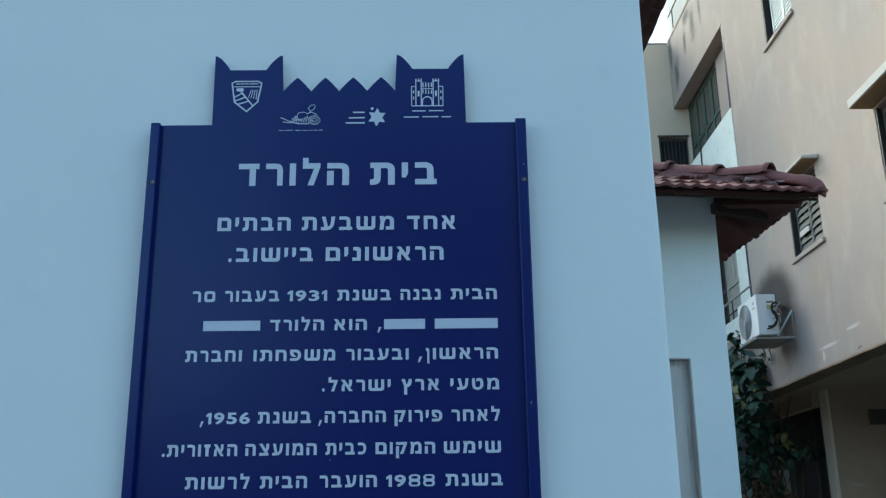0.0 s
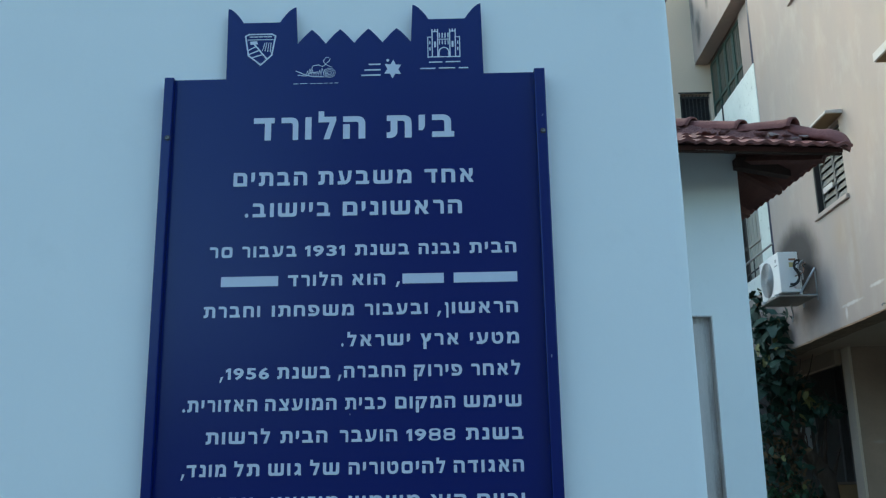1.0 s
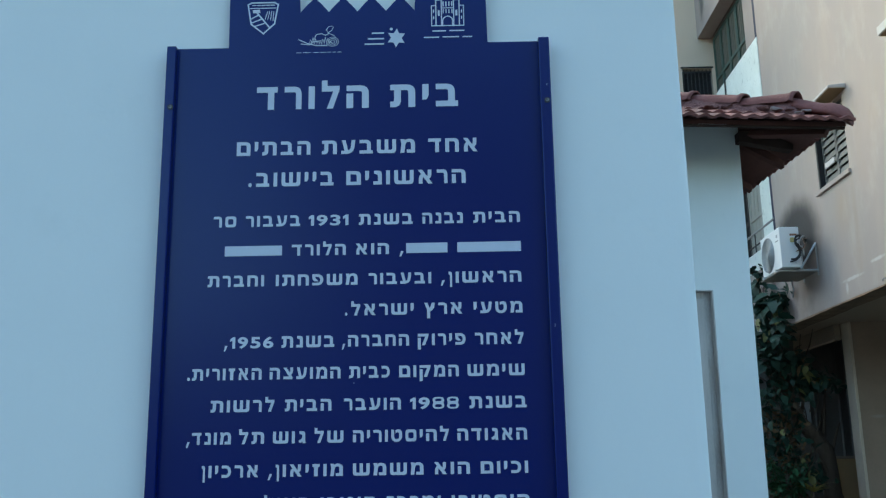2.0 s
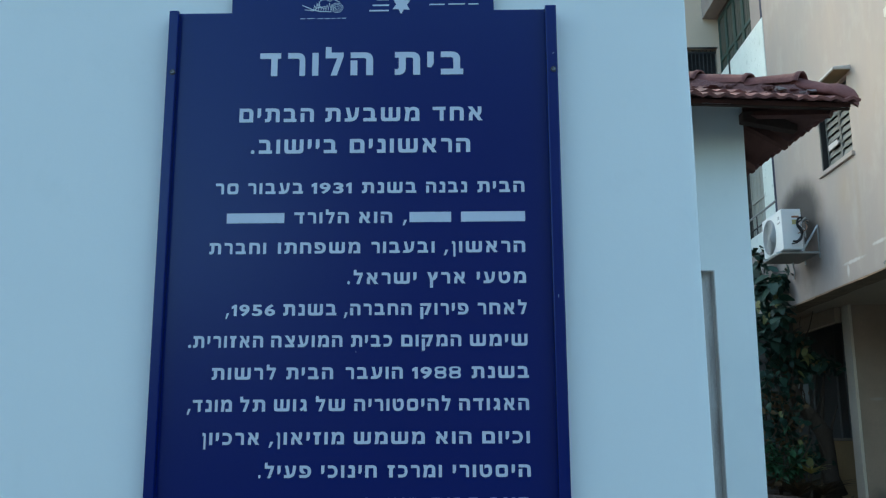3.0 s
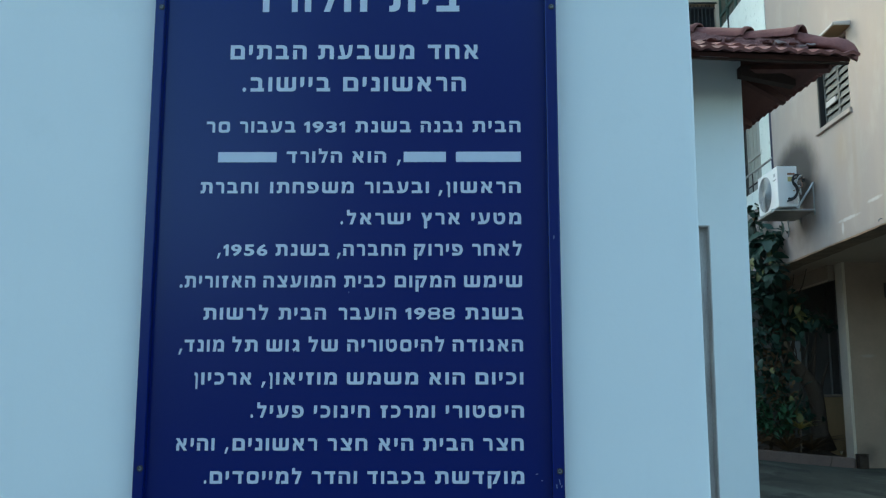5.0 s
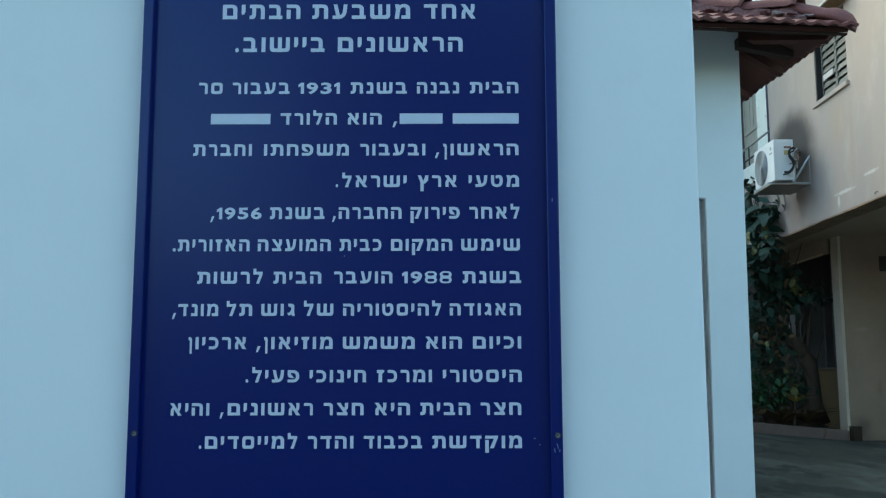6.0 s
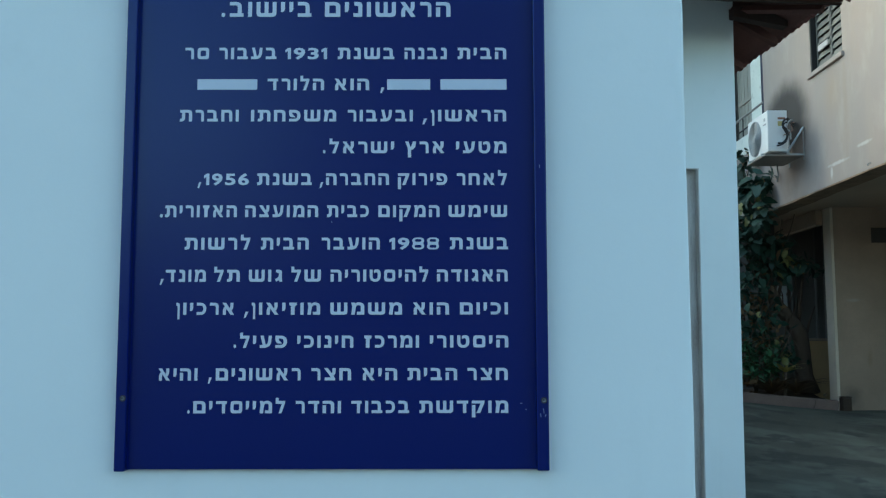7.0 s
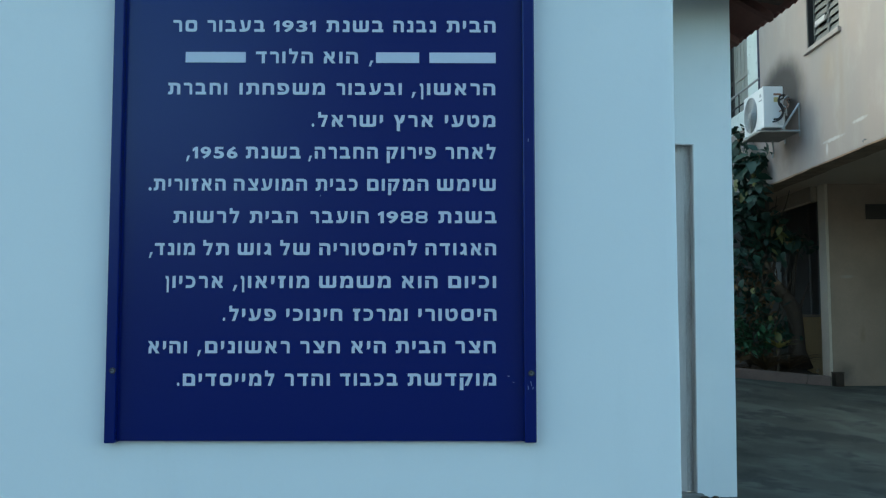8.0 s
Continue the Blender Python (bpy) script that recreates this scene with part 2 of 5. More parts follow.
def shaded_render():
    m, nt, b = shader("dusty_beige_render", 0.9, 0.0, 0.2)
    col = mix(nt, noise_mask(nt, 1.3, 0.3, 0.7), (0.460, 0.315, 0.220), (0.34, 0.235, 0.165))
    col = mix(nt, maths(nt, "MULTIPLY", noise_mask(nt, 30.0, 0.4, 0.8), 0.2), col, (0.24, 0.20, 0.16))
    col = mix(nt, maths(nt, "MULTIPLY", blob(nt, 5.74, 1.80, 0.14, 0.03, 0.9, 0, 1.2, 8.0), 0.3), col, (0.55, 0.48, 0.40))
    col = mix(nt, maths(nt, "MULTIPLY", blob(nt, 5.93, 1.0, 0.05, 0.20, 0.8, 0, 0.9, 8.0), 0.4), col, (0.30, 0.19, 0.10))
    col = mix(nt, maths(nt, "MULTIPLY", blob(nt, 5.65, 0.45, 0.22, 0.22, 0.9, 0, 0.6), 0.6), col, (0.11, 0.09, 0.075))
    nt.links.new(col, b.inputs["Base Color"])
    bump(nt, b, noise_mask(nt, 50.0, 0.3, 0.7), 0.3, 0.004)
    return m


SHADED = shaded_render()
TAN = surface("ochre_garden_wall_paint", (0.78, 0.50, 0.24), (0.50, 0.33, 0.17), 0.85, 0.0, 0.25, 2.5, 50.0, 0.3, 0.004)
SOIL = surface("dark_soil", (0.12, 0.082, 0.058), (0.06, 0.043, 0.032), 0.95, 0.0, 0.2, 6.0, 60.0, 0.8, 0.02)
ROLLER = surface("beige_roller_blind", (0.42, 0.40, 0.34), (0.32, 0.31, 0.27), 0.6, 0.0, 0.4, 3.0, 60.0, 0.1, 0.001)
BEAM = surface("stained_brown_beam", (0.50, 0.375, 0.27), (0.34, 0.25, 0.175), 0.9, 0.0, 0.2, 1.5, 40.0, 0.3, 0.004)
STORE = surface("dark_store_render", (0.25, 0.22, 0.19), (0.15, 0.135, 0.12), 0.9, 0.0, 0.2, 1.5, 40.0, 0.2, 0.004)
JAMB = surface("stained_jamb_paint", (0.70, 0.66, 0.62), (0.30, 0.24, 0.21), 0.7, 0.0, 0.3, 2.4, 40.0, 0.2, 0.002, 0.20, 0.0, (9, 9, 0.9))
PLATE = surface("dark_timber", (0.085, 0.053, 0.043), (0.055, 0.035, 0.030), 0.8, 0.0, 0.1, 3.0, 40.0, 0.2, 0.002)
DRY_LEAF = surface("dry_brown_leaf", (0.20, 0.118, 0.056), (0.105, 0.066, 0.034), 0.7, 0.0, 0.3, 8.0, 60.0, 0.1, 0.001, 0.35, 0.6)
# The flats' cream, lightened in colour for the light on the return wall
LIT_CREAM = surface("lit_cream_render", (0.74, 0.60, 0.46), (0.64, 0.52, 0.40), 0.85, 0.0, 0.25, 0.9, 40.0, 0.25, 0.004)
ROOM = surface("pale_grey_render", (0.55, 0.55, 0.52), (0.45, 0.45, 0.43), 0.85, 0.0, 0.2, 1.0, 40.0, 0.2, 0.003)
STAINED = surface("brown_stained_soffit", (0.33, 0.23, 0.125), (0.22, 0.15, 0.085), 0.9, 0.0, 0.2, 4.0, 50.0, 0.2, 0.003)
EDGE = surface("lightened_tan_edge", (0.78, 0.63, 0.48), (0.64, 0.50, 0.37), 0.9, 0.0, 0.2, 3.0, 50.0, 0.3, 0.003)
SPLASH = surface("splashed_pale_mortar", (0.32, 0.255, 0.23), (0.19, 0.14, 0.13), 0.9, 0.0, 0.2, 14.0, 90.0, 0.6, 0.004)
HOOD = surface("weathered_pale_paint", (0.60, 0.56, 0.52), (0.50, 0.46, 0.42), 0.85, 0.0, 0.2, 3.0, 40.0, 0.2, 0.003)
BARK = surface("grey_brown_bark", (0.19, 0.135, 0.098), (0.095, 0.070, 0.052), 0.9, 0.0, 0.2, 10.0, 60.0, 0.8, 0.012, 0.35, 0.0, (3, 3, 0.7))
LEAF = surface("dark_green_leaf", (0.032, 0.070, 0.042), (0.016, 0.038, 0.025), 0.55, 0.0, 0.36, 8.0, 60.0, 0.1, 0.001, 0.35, 0.8)
PALE_LEAF = surface("yellowing_leaf", (0.26, 0.24, 0.08), (0.15, 0.15, 0.05), 0.5, 0.0, 0.4, 8.0, 60.0, 0.1, 0.001, 0.35, 0.6)
GRASSY = surface("bright_green_blade", (0.066, 0.155, 0.066), (0.034, 0.086, 0.038), 0.45, 0.0, 0.4, 8.0, 60.0, 0.1, 0.001, 0.35, 0.5)
BLOOM = surface("yellow_blade", (0.55, 0.42, 0.10), (0.36, 0.28, 0.08), 0.5, 0.0, 0.4, 8.0, 60.0, 0.0)


# ---------------------------------------------------------------- mesh helpers
def thing(name, at, label, category, group="", kind=""):
    ob = new(name)
    ob.location = at
    ob.empty_display_size = 0.2
    return tagged(ob, label, category, group, kind)


def finish(bm, material, name, smooth=False):
    me = bpy.data.meshes.new(name)
    bmesh.ops.recalc_face_normals(bm, faces=bm.faces)
    bm.to_mesh(me)
    bm.free()
    me.materials.append(material)
    if smooth:
        for p in me.polygons:
            p.use_smooth = True
    return me


PLACE = Matrix.Identity(4)


def part(name, bm, material, parent, label="", smooth=False):
    """One mesh, built in world coordinates and turned by PLACE, under a thing or a part."""
    bm.transform(PLACE)
    ob = new(name, finish(bm, material, name, smooth))
    ob.parent = parent
    if parent is not None and parent.data is None:
        ob.matrix_parent_inverse = Matrix.Translation(-parent.location)
    return tagged(ob, label)


def piece(name, me, m, parent, label=""):
    """A piece that shares its mesh with its likes, at the pose m, under a part or a thing."""
    ob = new(name, me)
    ob.parent = parent
    if parent.data is None:
        ob.matrix_parent_inverse = Matrix.Translation(-parent.location)
    ob.matrix_basis = PLACE @ m
    return tagged(ob, label)


def box(bm, x0, x1, y0, y1, z0, z1, bevel=0.0, turn=None):
    v = [bm.verts.new((x, y, z)) for x in (x0, x1) for y in (y0, y1) for z in (z0, z1)]
    if turn is not None:
        for w in v:
            w.co = turn @ w.co
    fs = [bm.faces.new([v[i] for i in q]) for q in ((0, 1, 3, 2), (4, 6, 7, 5), (0, 4, 5, 1), (2, 3, 7, 6), (0, 2, 6, 4), (1, 5, 7, 3))]
    if bevel:
        edges = list({e for f in fs for e in f.edges})
        bmesh.ops.bevel(bm, geom=edges, offset=bevel, segments=2, affect="EDGES", profile=0.6)
    return bm


def boxed(*a, **k):
    return box(bmesh.new(), *a, **k)


def tube(bm, points, radii, sides=8):
    """A round bar along points."""
    pts = [Vector(p) for p in points]
    if isinstance(radii, (int, float)):
        radii = [radii] * len(pts)
    rings = []
    for i, p in enumerate(pts):
        d = (pts[min(i + 1, len(pts) - 1)] - pts[max(i - 1, 0)]).normalized()
        a = d.cross(Vector((0.31, 0.87, 0.39))).normalized()
        b = d.cross(a)
        rings.append([bm.verts.new(p + (a * math.cos(q) + b * math.sin(q)) * radii[i]) for q in [math.tau * k / sides for k in range(sides)]])
    for r, s in zip(rings, rings[1:]):
        for k in range(sides):
            bm.faces.new((r[k], r[(k + 1) % sides], s[(k + 1) % sides], s[k]))
    bm.faces.new(rings[0][::-1])
    bm.faces.new(rings[-1])
    return bm


def slab(bm, outline, a, b, place):
    """A flat shape of some thickness: outline points (u, v), from depth a to depth b, put into space by place(u, v, depth)."""
    p = [bm.verts.new(place(u, w, a)) for u, w in outline]
    q = [bm.verts.new(place(u, w, b)) for u, w in outline]
    bm.faces.new(p)
    bm.faces.new(q[::-1])
    n = len(p)
    for i in range(n):
        bm.faces.new((p[i], q[i], q[(i + 1) % n], p[(i + 1) % n]))
    return bm


def pierced(bm, us, vs, holes, a, b, place):
    """A wall of one thickness with openings: us and vs are its grid lines, holes the (u0, u1, v0, v1) left open."""
    us, vs = sorted({*us, *[h[i] for h in holes for i in (0, 1)]}), sorted({*vs, *[h[i] for h in holes for i in (2, 3)]})

    def solid(i, j):
        if not (0 <= i < len(us) - 1 and 0 <= j < len(vs) - 1):
            return False
        u, w = (us[i] + us[i + 1]) / 2, (vs[j] + vs[j + 1]) / 2
        return not any(h[0] < u < h[1] and h[2] < w < h[3] for h in holes)

    memo = {}

    def vert(i, j, d):
        if (i, j, d) not in memo:
            memo[i, j, d] = bm.verts.new(place(us[i], vs[j], d))
        return memo[i, j, d]

    for i in range(len(us) - 1):
        for j in range(len(vs) - 1):
            if not solid(i, j):
                continue
            for d in (a, b):
                bm.faces.new([vert(i, j, d), vert(i + 1, j, d), vert(i + 1, j + 1, d), vert(i, j + 1, d)])
            for di, dj, e in ((-1, 0, ((i, j), (i, j + 1))), (1, 0, ((i + 1, j), (i + 1, j + 1))), (0, -1, ((i, j), (i + 1, j))), (0, 1, ((i, j + 1), (i + 1, j + 1)))):
                if not solid(i + di, j + dj):
                    (i0, j0), (i1, j1) = e
                    bm.faces.new([vert(i0, j0, a), vert(i1, j1, a), vert(i1, j1, b), vert(i0, j0, b)])
    return bm


def on_x(u, w, d):
    """Walls that run along y: u is y, w is z, depth is x."""
    return (d, u, w)


def on_y(u, w, d):
    """Walls that run along x: u is x, w is z, depth is y."""
    return (u, d, w)


# ---------------------------------------------------------------- ground
def ground_height(x, y):
    k = min(max((y - 6.6) / 6.0, 0.0), 1.0)
    s = min(max((y - 10.0) / 2.9, 0.0), 1.0) * min(max((5.41 - x) / 1.1, 0.0), 1.3)
    return 0.30 * k * k * (3 - 2 * k) + 0.09 * s + 0.006 * noise.noise(Vector((x * 0.7, y * 0.7, 3.0)))


def build_ground():
    bm = bmesh.new()
    xs = [-900, -200, -60, -20] + [-8 + 0.5 * i for i in range(45)] + [20, 60, 200, 900]
    ys = [-900, -200, -60, -20, -8] + [-4 + 0.4 * i for i in range(56)] + [24, 60, 200, 900]
    g = [[bm.verts.new((x, y, ground_height(x, y) if abs(x) < 30 and abs(y) < 40 else (0.3 if y > 12 else 0.0))) for y in ys] for x in xs]
    for i in range(len(xs) - 1):
        for j in range(len(ys) - 1):
            bm.faces.new((g[i][j], g[i + 1][j], g[i + 1][j + 1], g[i][j + 1]))
    return part("ground", bm, PAVING, None, "worn dark asphalt yard with dusty and damp patches", True)


ground = tagged(build_ground(), "", "ground", "", "structure")

# ---------------------------------------------------------------- the white house
WALL_Y, WALL_X = 1.517, 0.3955          # face of the front wall, and its corner
WING_Y, WING_X = 6.45, 2.07            # face of the wing, and its corner
EAVE_Y, EAVE_X, EAVE_Z, PITCH = 5.82, 2.597, 3.42, 0.47

WING_TURN = Matrix.Translation((WING_X, WING_Y, 2.6)) @ Matrix.Rotation(radians(5.0), 4, "Z") @ Matrix.Rotation(radians(0.48), 4, "Y") @ Matrix.Translation((-WING_X, -WING_Y, -2.6))
house = thing("house", (0.395, 1.533, 0), "white rendered single-storey house with a red clay tile roof", "house")


def front_wall():
    """The wall that carries the sign: a slightly uneven rendered face with a rounded corner."""
    bm = bmesh.new()
    xs = [-7.0, -3.0, -1.6] + [-1.2 + 0.06 * i for i in range(26)] + [WALL_X - 0.02, WALL_X - 0.006, WALL_X - 0.0015, WALL_X]
    zs = [0.0, 0.4, 0.7] + [0.8 + 0.06 * i for i in range(26)] + [2.6, 3.0, 3.62]
    g = []
    for x in xs:
        col = []
        for z in zs:
            y = WALL_Y + 0.0016 * noise.noise(Vector((x * 2.1, 0, z * 2.1)))
            edge = 0.0016 * noise.noise(Vector((7, 0, z * 5.0))) if x > WALL_X - 0.03 else 0.0
            y += {WALL_X: 0.008, WALL_X - 0.0015: 0.004, WALL_X - 0.006: 0.001}.get(x, 0.0)
            col.append(bm.verts.new((x + edge, y, z)))
        g.append(col)
    rear = [[bm.verts.new((x, WALL_Y + 0.3, z)) for z in zs] for x in (xs[0], xs[-1])]
    for i in range(len(xs) - 1):
        for j in range(len(zs) - 1):
            bm.faces.new((g[i][j], g[i + 1][j], g[i + 1][j + 1], g[i][j + 1]))
    for j in range(len(zs) - 1):
        bm.faces.new((g[-1][j], rear[1][j], rear[1][j + 1], g[-1][j + 1]))
        bm.faces.new((rear[0][j], rear[1][j], rear[1][j + 1], rear[0][j + 1]))
        bm.faces.new((g[0][j], rear[0][j], rear[0][j + 1], g[0][j + 1]))
    return part("front_wall", bm, WHITE, house, "smooth white painted render", True)


front_wall()
part("side_wall", boxed(WALL_X - 0.3, WALL_X - 0.002, WALL_Y + 0.302, WING_Y + 0.25, 0, 3.62), WHITE, house)
PLACE = WING_TURN                      # the wing stands a little askew
DOOR_X0, DOOR_X1, DOOR_Z = 0.86, 1.798, 2.385
part("wing_wall", pierced(bmesh.new(), (WALL_X, WING_X), (0, 3.62), [(DOOR_X0, DOOR_X1, -0.0, DOOR_Z)], WING_Y, WING_Y + 0.25, on_y), WHITE, house)
part("wing_side_wall", boxed(WING_X - 0.25, WING_X - 0.002, WING_Y + 0.252, 20.0, 0, 3.62), WHITE, house)
PLACE = Matrix.Identity(4)
# Unseen; the house is carried back this far to shade the planting bed
part("unseen_rear_wall", boxed(-7.0, WING_X, 20.002, 20.2, 0, 3.62), WHITE, house)
part("far_side_wall", boxed(-7.2, -7.002, WALL_Y, 20.2, 0, 3.62), WHITE, house)


def doorway():
    door = part("door", boxed(DOOR_X0 + 0.05, DOOR_X1 - 0.0485, WING_Y + 0.057, WING_Y + 0.10, 0.03, DOOR_Z - 0.0485), DOOR, house, "grey-brown painted timber door, shut")
    for x0, x1 in ((DOOR_X0 + 0.16, 1.27), (1.39, DOOR_X1 - 0.16)):
        for z0, z1 in ((0.25, 0.95), (1.1, 2.15)):
            part("panel", boxed(x0, x1, WING_Y + 0.048, WING_Y + 0.0565, z0, z1, 0.003), DOOR, door)
    frame_bm = bmesh.new()
    for x0, x1, z0, z1 in ((DOOR_X0 + 0.002, DOOR_X0 + 0.048, 0.03, DOOR_Z - 0.002), (DOOR_X1 - 0.048, DOOR_X1 - 0.002, 0.03, DOOR_Z - 0.002), (DOOR_X0 + 0.05, DOOR_X1 - 0.05, DOOR_Z - 0.048, DOOR_Z - 0.002)):
        box(frame_bm, x0, x1, WING_Y + 0.0555, WING_Y + 0.14, z0, z1)
    part("door_frame", frame_bm, JAMB, door)
    part("lining", boxed(DOOR_X1 - 0.008, DOOR_X1 - 0.001, WING_Y - 0.003, WING_Y + 0.054, 0.03, DOOR_Z - 0.001), JAMB, door, "stained grey-brown lining of the doorway")
    part("head_lining", boxed(DOOR_X0 + 0.002, DOOR_X1 - 0.009, WING_Y - 0.003, WING_Y + 0.054, DOOR_Z - 0.008, DOOR_Z - 0.001), JAMB, door)
    part("threshold", boxed(DOOR_X0 - 0.02, DOOR_X1 + 0.03, WING_Y - 0.05, WING_Y + 0.053, 0.0, 0.028, 0.006), STONE, door, "worn concrete threshold")
    part("handle", tube(bmesh.new(), [(0.99, WING_Y + 0.056, 1.05), (0.99, WING_Y + 0.016, 1.05), (1.09, WING_Y + 0.016, 1.05)], 0.009), STEEL, door, "steel lever handle")


PLACE = WING_TURN
doorway()


# the roof: a deck of boards, clay tiles that each lie on it, and ridge tiles along the hip
def deck():
    bm = bmesh.new()
    t = 0.03
    run = 3.2
    # front slope of the wing
    for corners in (
        [(-1.5, EAVE_Y + 0.04), (EAVE_X - 0.04, EAVE_Y + 0.04), (EAVE_X - run, EAVE_Y + run), (-1.5, EAVE_Y + run)],
        [(EAVE_X - 0.10, EAVE_Y + 0.10), (EAVE_X - 0.10, 20.8), (EAVE_X - run, 20.8), (EAVE_X - run, EAVE_Y + run)],
    ):
        def level(x, y, k=corners):
            return EAVE_Z - 0.012 + min(y - EAVE_Y, EAVE_X - x) * PITCH
        a = [bm.verts.new((x, y, level(x, y) - 0.022)) for x, y in corners]
        b = [bm.verts.new((x, y, level(x, y) - 0.022 - t)) for x, y in corners]
        bm.faces.new(a)
        bm.faces.new(b)
        for i in range(4):
            bm.faces.new((a[i], a[(i + 1) % 4], b[(i + 1) % 4], b[i]))
    return part("roof", bm, BOARD, house, "red clay tile roof on brown boards")


roof = deck()


def tile_mesh():
    """A pressed clay tile, 0.21 m wide with two rolls, 0.39 m long; its lower front edge lies at the origin, uphill along +y."""
    bm = bmesh.new()
    n = 16
    prof = []
    for i in range(n + 1):
        u = i / n
        prof.append((u * 0.212 - 0.106, 0.0095 * (1 - math.cos(u * 2 * math.tau)) + 0.004 * (u > 0.9)))
    rows = []
    for y, lift in ((0.0, 0.030), (0.10, 0.024), (0.39, 0.004)):
        rows.append([[bm.verts.new((x, y, h + lift)) for x, h in prof], [bm.verts.new((x, y, 0.9 * h + lift - 0.019)) for x, h in prof]])
    for (t0, b0), (t1, b1) in zip(rows, rows[1:]):
        for i in range(n):
            bm.faces.new((t0[i], t0[i + 1], t1[i + 1], t1[i]))
            bm.faces.new((b0[i], b1[i], b1[i + 1], b0[i + 1]))
        bm.faces.new((t0[0], t1[0], b1[0], b0[0]))
        bm.faces.new((t0[n], b0[n], b1[n], t1[n]))
    t0, b0 = rows[0]
    for i in range(n):
        bm.faces.new((t0[i], b0[i], b0[i + 1], t0[i + 1]))
    return finish(bm, CLAY, "tile")


def hip_mesh():
    """A half-round ridge tile, 0.42 m long, wider at its lower end, with a raised collar."""
    bm = bmesh.new()
    n = 9
    rings = []
    for y, r, lift in ((0.0, 0.104, 0.014), (0.03, 0.103, 0.016), (0.05, 0.097, 0.008), (0.25, 0.090, 0.004), (0.42, 0.084, 0.0)):
        rings.append(([bm.verts.new((r * math.cos(math.pi * i / n), y, lift + 0.85 * r * math.sin(math.pi * i / n))) for i in range(n + 1)],
                      [bm.verts.new(((r - 0.014) * math.cos(math.pi * i / n), y, lift + 0.85 * (r - 0.014) * math.sin(math.pi * i / n))) for i in range(n + 1)]))
    for (t0, b0), (t1, b1) in zip(rings, rings[1:]):
        for i in range(n):
            bm.faces.new((t0[i], t0[i + 1], t1[i + 1], t1[i]))
            bm.faces.new((b0[i], b1[i], b1[i + 1], b0[i + 1]))
    for t0, b0 in (rings[0], rings[-1]):
        for i in range(n):
            bm.faces.new((t0[i], b0[i], b0[i + 1], t0[i + 1]))
    return finish(bm, CLAY, "ridge_tile", True)


def hip_end_mesh():
    """The lowest ridge tile: a half-round tile that bells out and droops to a closed nose."""
    bm = bmesh.new()
    n = 10
    rings = []
    for y, r, z in ((0.44, 0.088, 0.004), (0.28, 0.092, 0.0), (0.17, 0.096, -0.002), (0.11, 0.106, 0.004), (0.05, 0.108, 0.0), (0.0, 0.100, -0.010), (-0.03, 0.080, -0.018), (-0.042, 0.045, -0.022)):
        rings.append([bm.verts.new((r * math.cos(math.pi * i / n) + 0.003 * noise.noise(Vector((i, y * 20, 0))), y, z + 0.85 * r * math.sin(math.pi * i / n))) for i in range(n + 1)])
    for t0, t1 in zip(rings, rings[1:]):
        for i in range(n):
            bm.faces.new((t0[i], t0[i + 1], t1[i + 1], t1[i]))
        bm.faces.new((t0[0], t1[0], t1[n], t0[n]))
    bm.faces.new(rings[0])
    bm.faces.new(rings[-1])
    return finish(bm, CLAY, "ridge_tile", True)


def lay_tiles():
    rng = random.Random(4)
    tile, ridge, nose = tile_mesh(), hip_mesh(), hip_end_mesh()
    tilt = math.degrees(math.atan(PITCH))
    step = 0.33 * math.cos(math.atan(PITCH))

    def lay(x, y, z, turn, cut=0):
        m = pose(x, y, z + rng.uniform(-0.003, 0.004), 0, 0, turn + rng.uniform(-1.2, 1.2)) @ pose(0, 0, 0, tilt + rng.uniform(-0.8, 0.8), 0, 0)
        if not cut:
            piece("tile", tile, m, roof)
            return
        # a tile cut along the hip
        bm = bmesh.new()
        bm.from_mesh(tile)
        bm.transform(m)
        bmesh.ops.bisect_plane(bm, geom=[*bm.verts, *bm.edges, *bm.faces], plane_co=(EAVE_X, EAVE_Y, 0), plane_no=(cut, cut, 0), clear_outer=True)
        if bm.faces:
            part("tile", bm, CLAY, roof)
        else:
            bm.free()

    for c in range(6):
        s = -0.05 + c * step
        for k in range(12):
            x = EAVE_X - 0.13 - 0.21 * k
            if EAVE_X - x > s - 0.10:
                lay(x, EAVE_Y + s, EAVE_Z + s * PITCH - 0.03, 0, 1 if EAVE_X - x < s + 0.48 else 0)
        s = 0.035 + c * step
        for k in range(22):
            y = EAVE_Y + 0.13 + 0.21 * k
            if y - EAVE_Y > s - 0.10 and c < 4:
                lay(EAVE_X - s, y, EAVE_Z + s * PITCH - 0.03, 90, -1 if y - EAVE_Y < s + 0.48 else 0)
    # hip
    slope = math.degrees(math.atan(PITCH / math.sqrt(2)))
    for k in range(6):
        a = 0.262 * k - 0.01 + (0.05 if k == 0 else 0.0)
        low, lean, size = (-0.030, 26.0, 1.0) if k == 0 else (0.045, slope - 6.5, 1.04) if k == 1 else (0.006, slope + rng.uniform(-1.5, 1.0), 1.02)
        m = pose(EAVE_X - a, EAVE_Y + a, EAVE_Z + a * PITCH + 0.012 + low, 0, 0, 45 + rng.uniform(-2, 2)) @ pose(0, 0, 0, lean, 0, 0) @ Matrix.Diagonal((size, 1, size, 1))
        piece("ridge_tile", nose if k == 0 else ridge, m, roof)


lay_tiles()


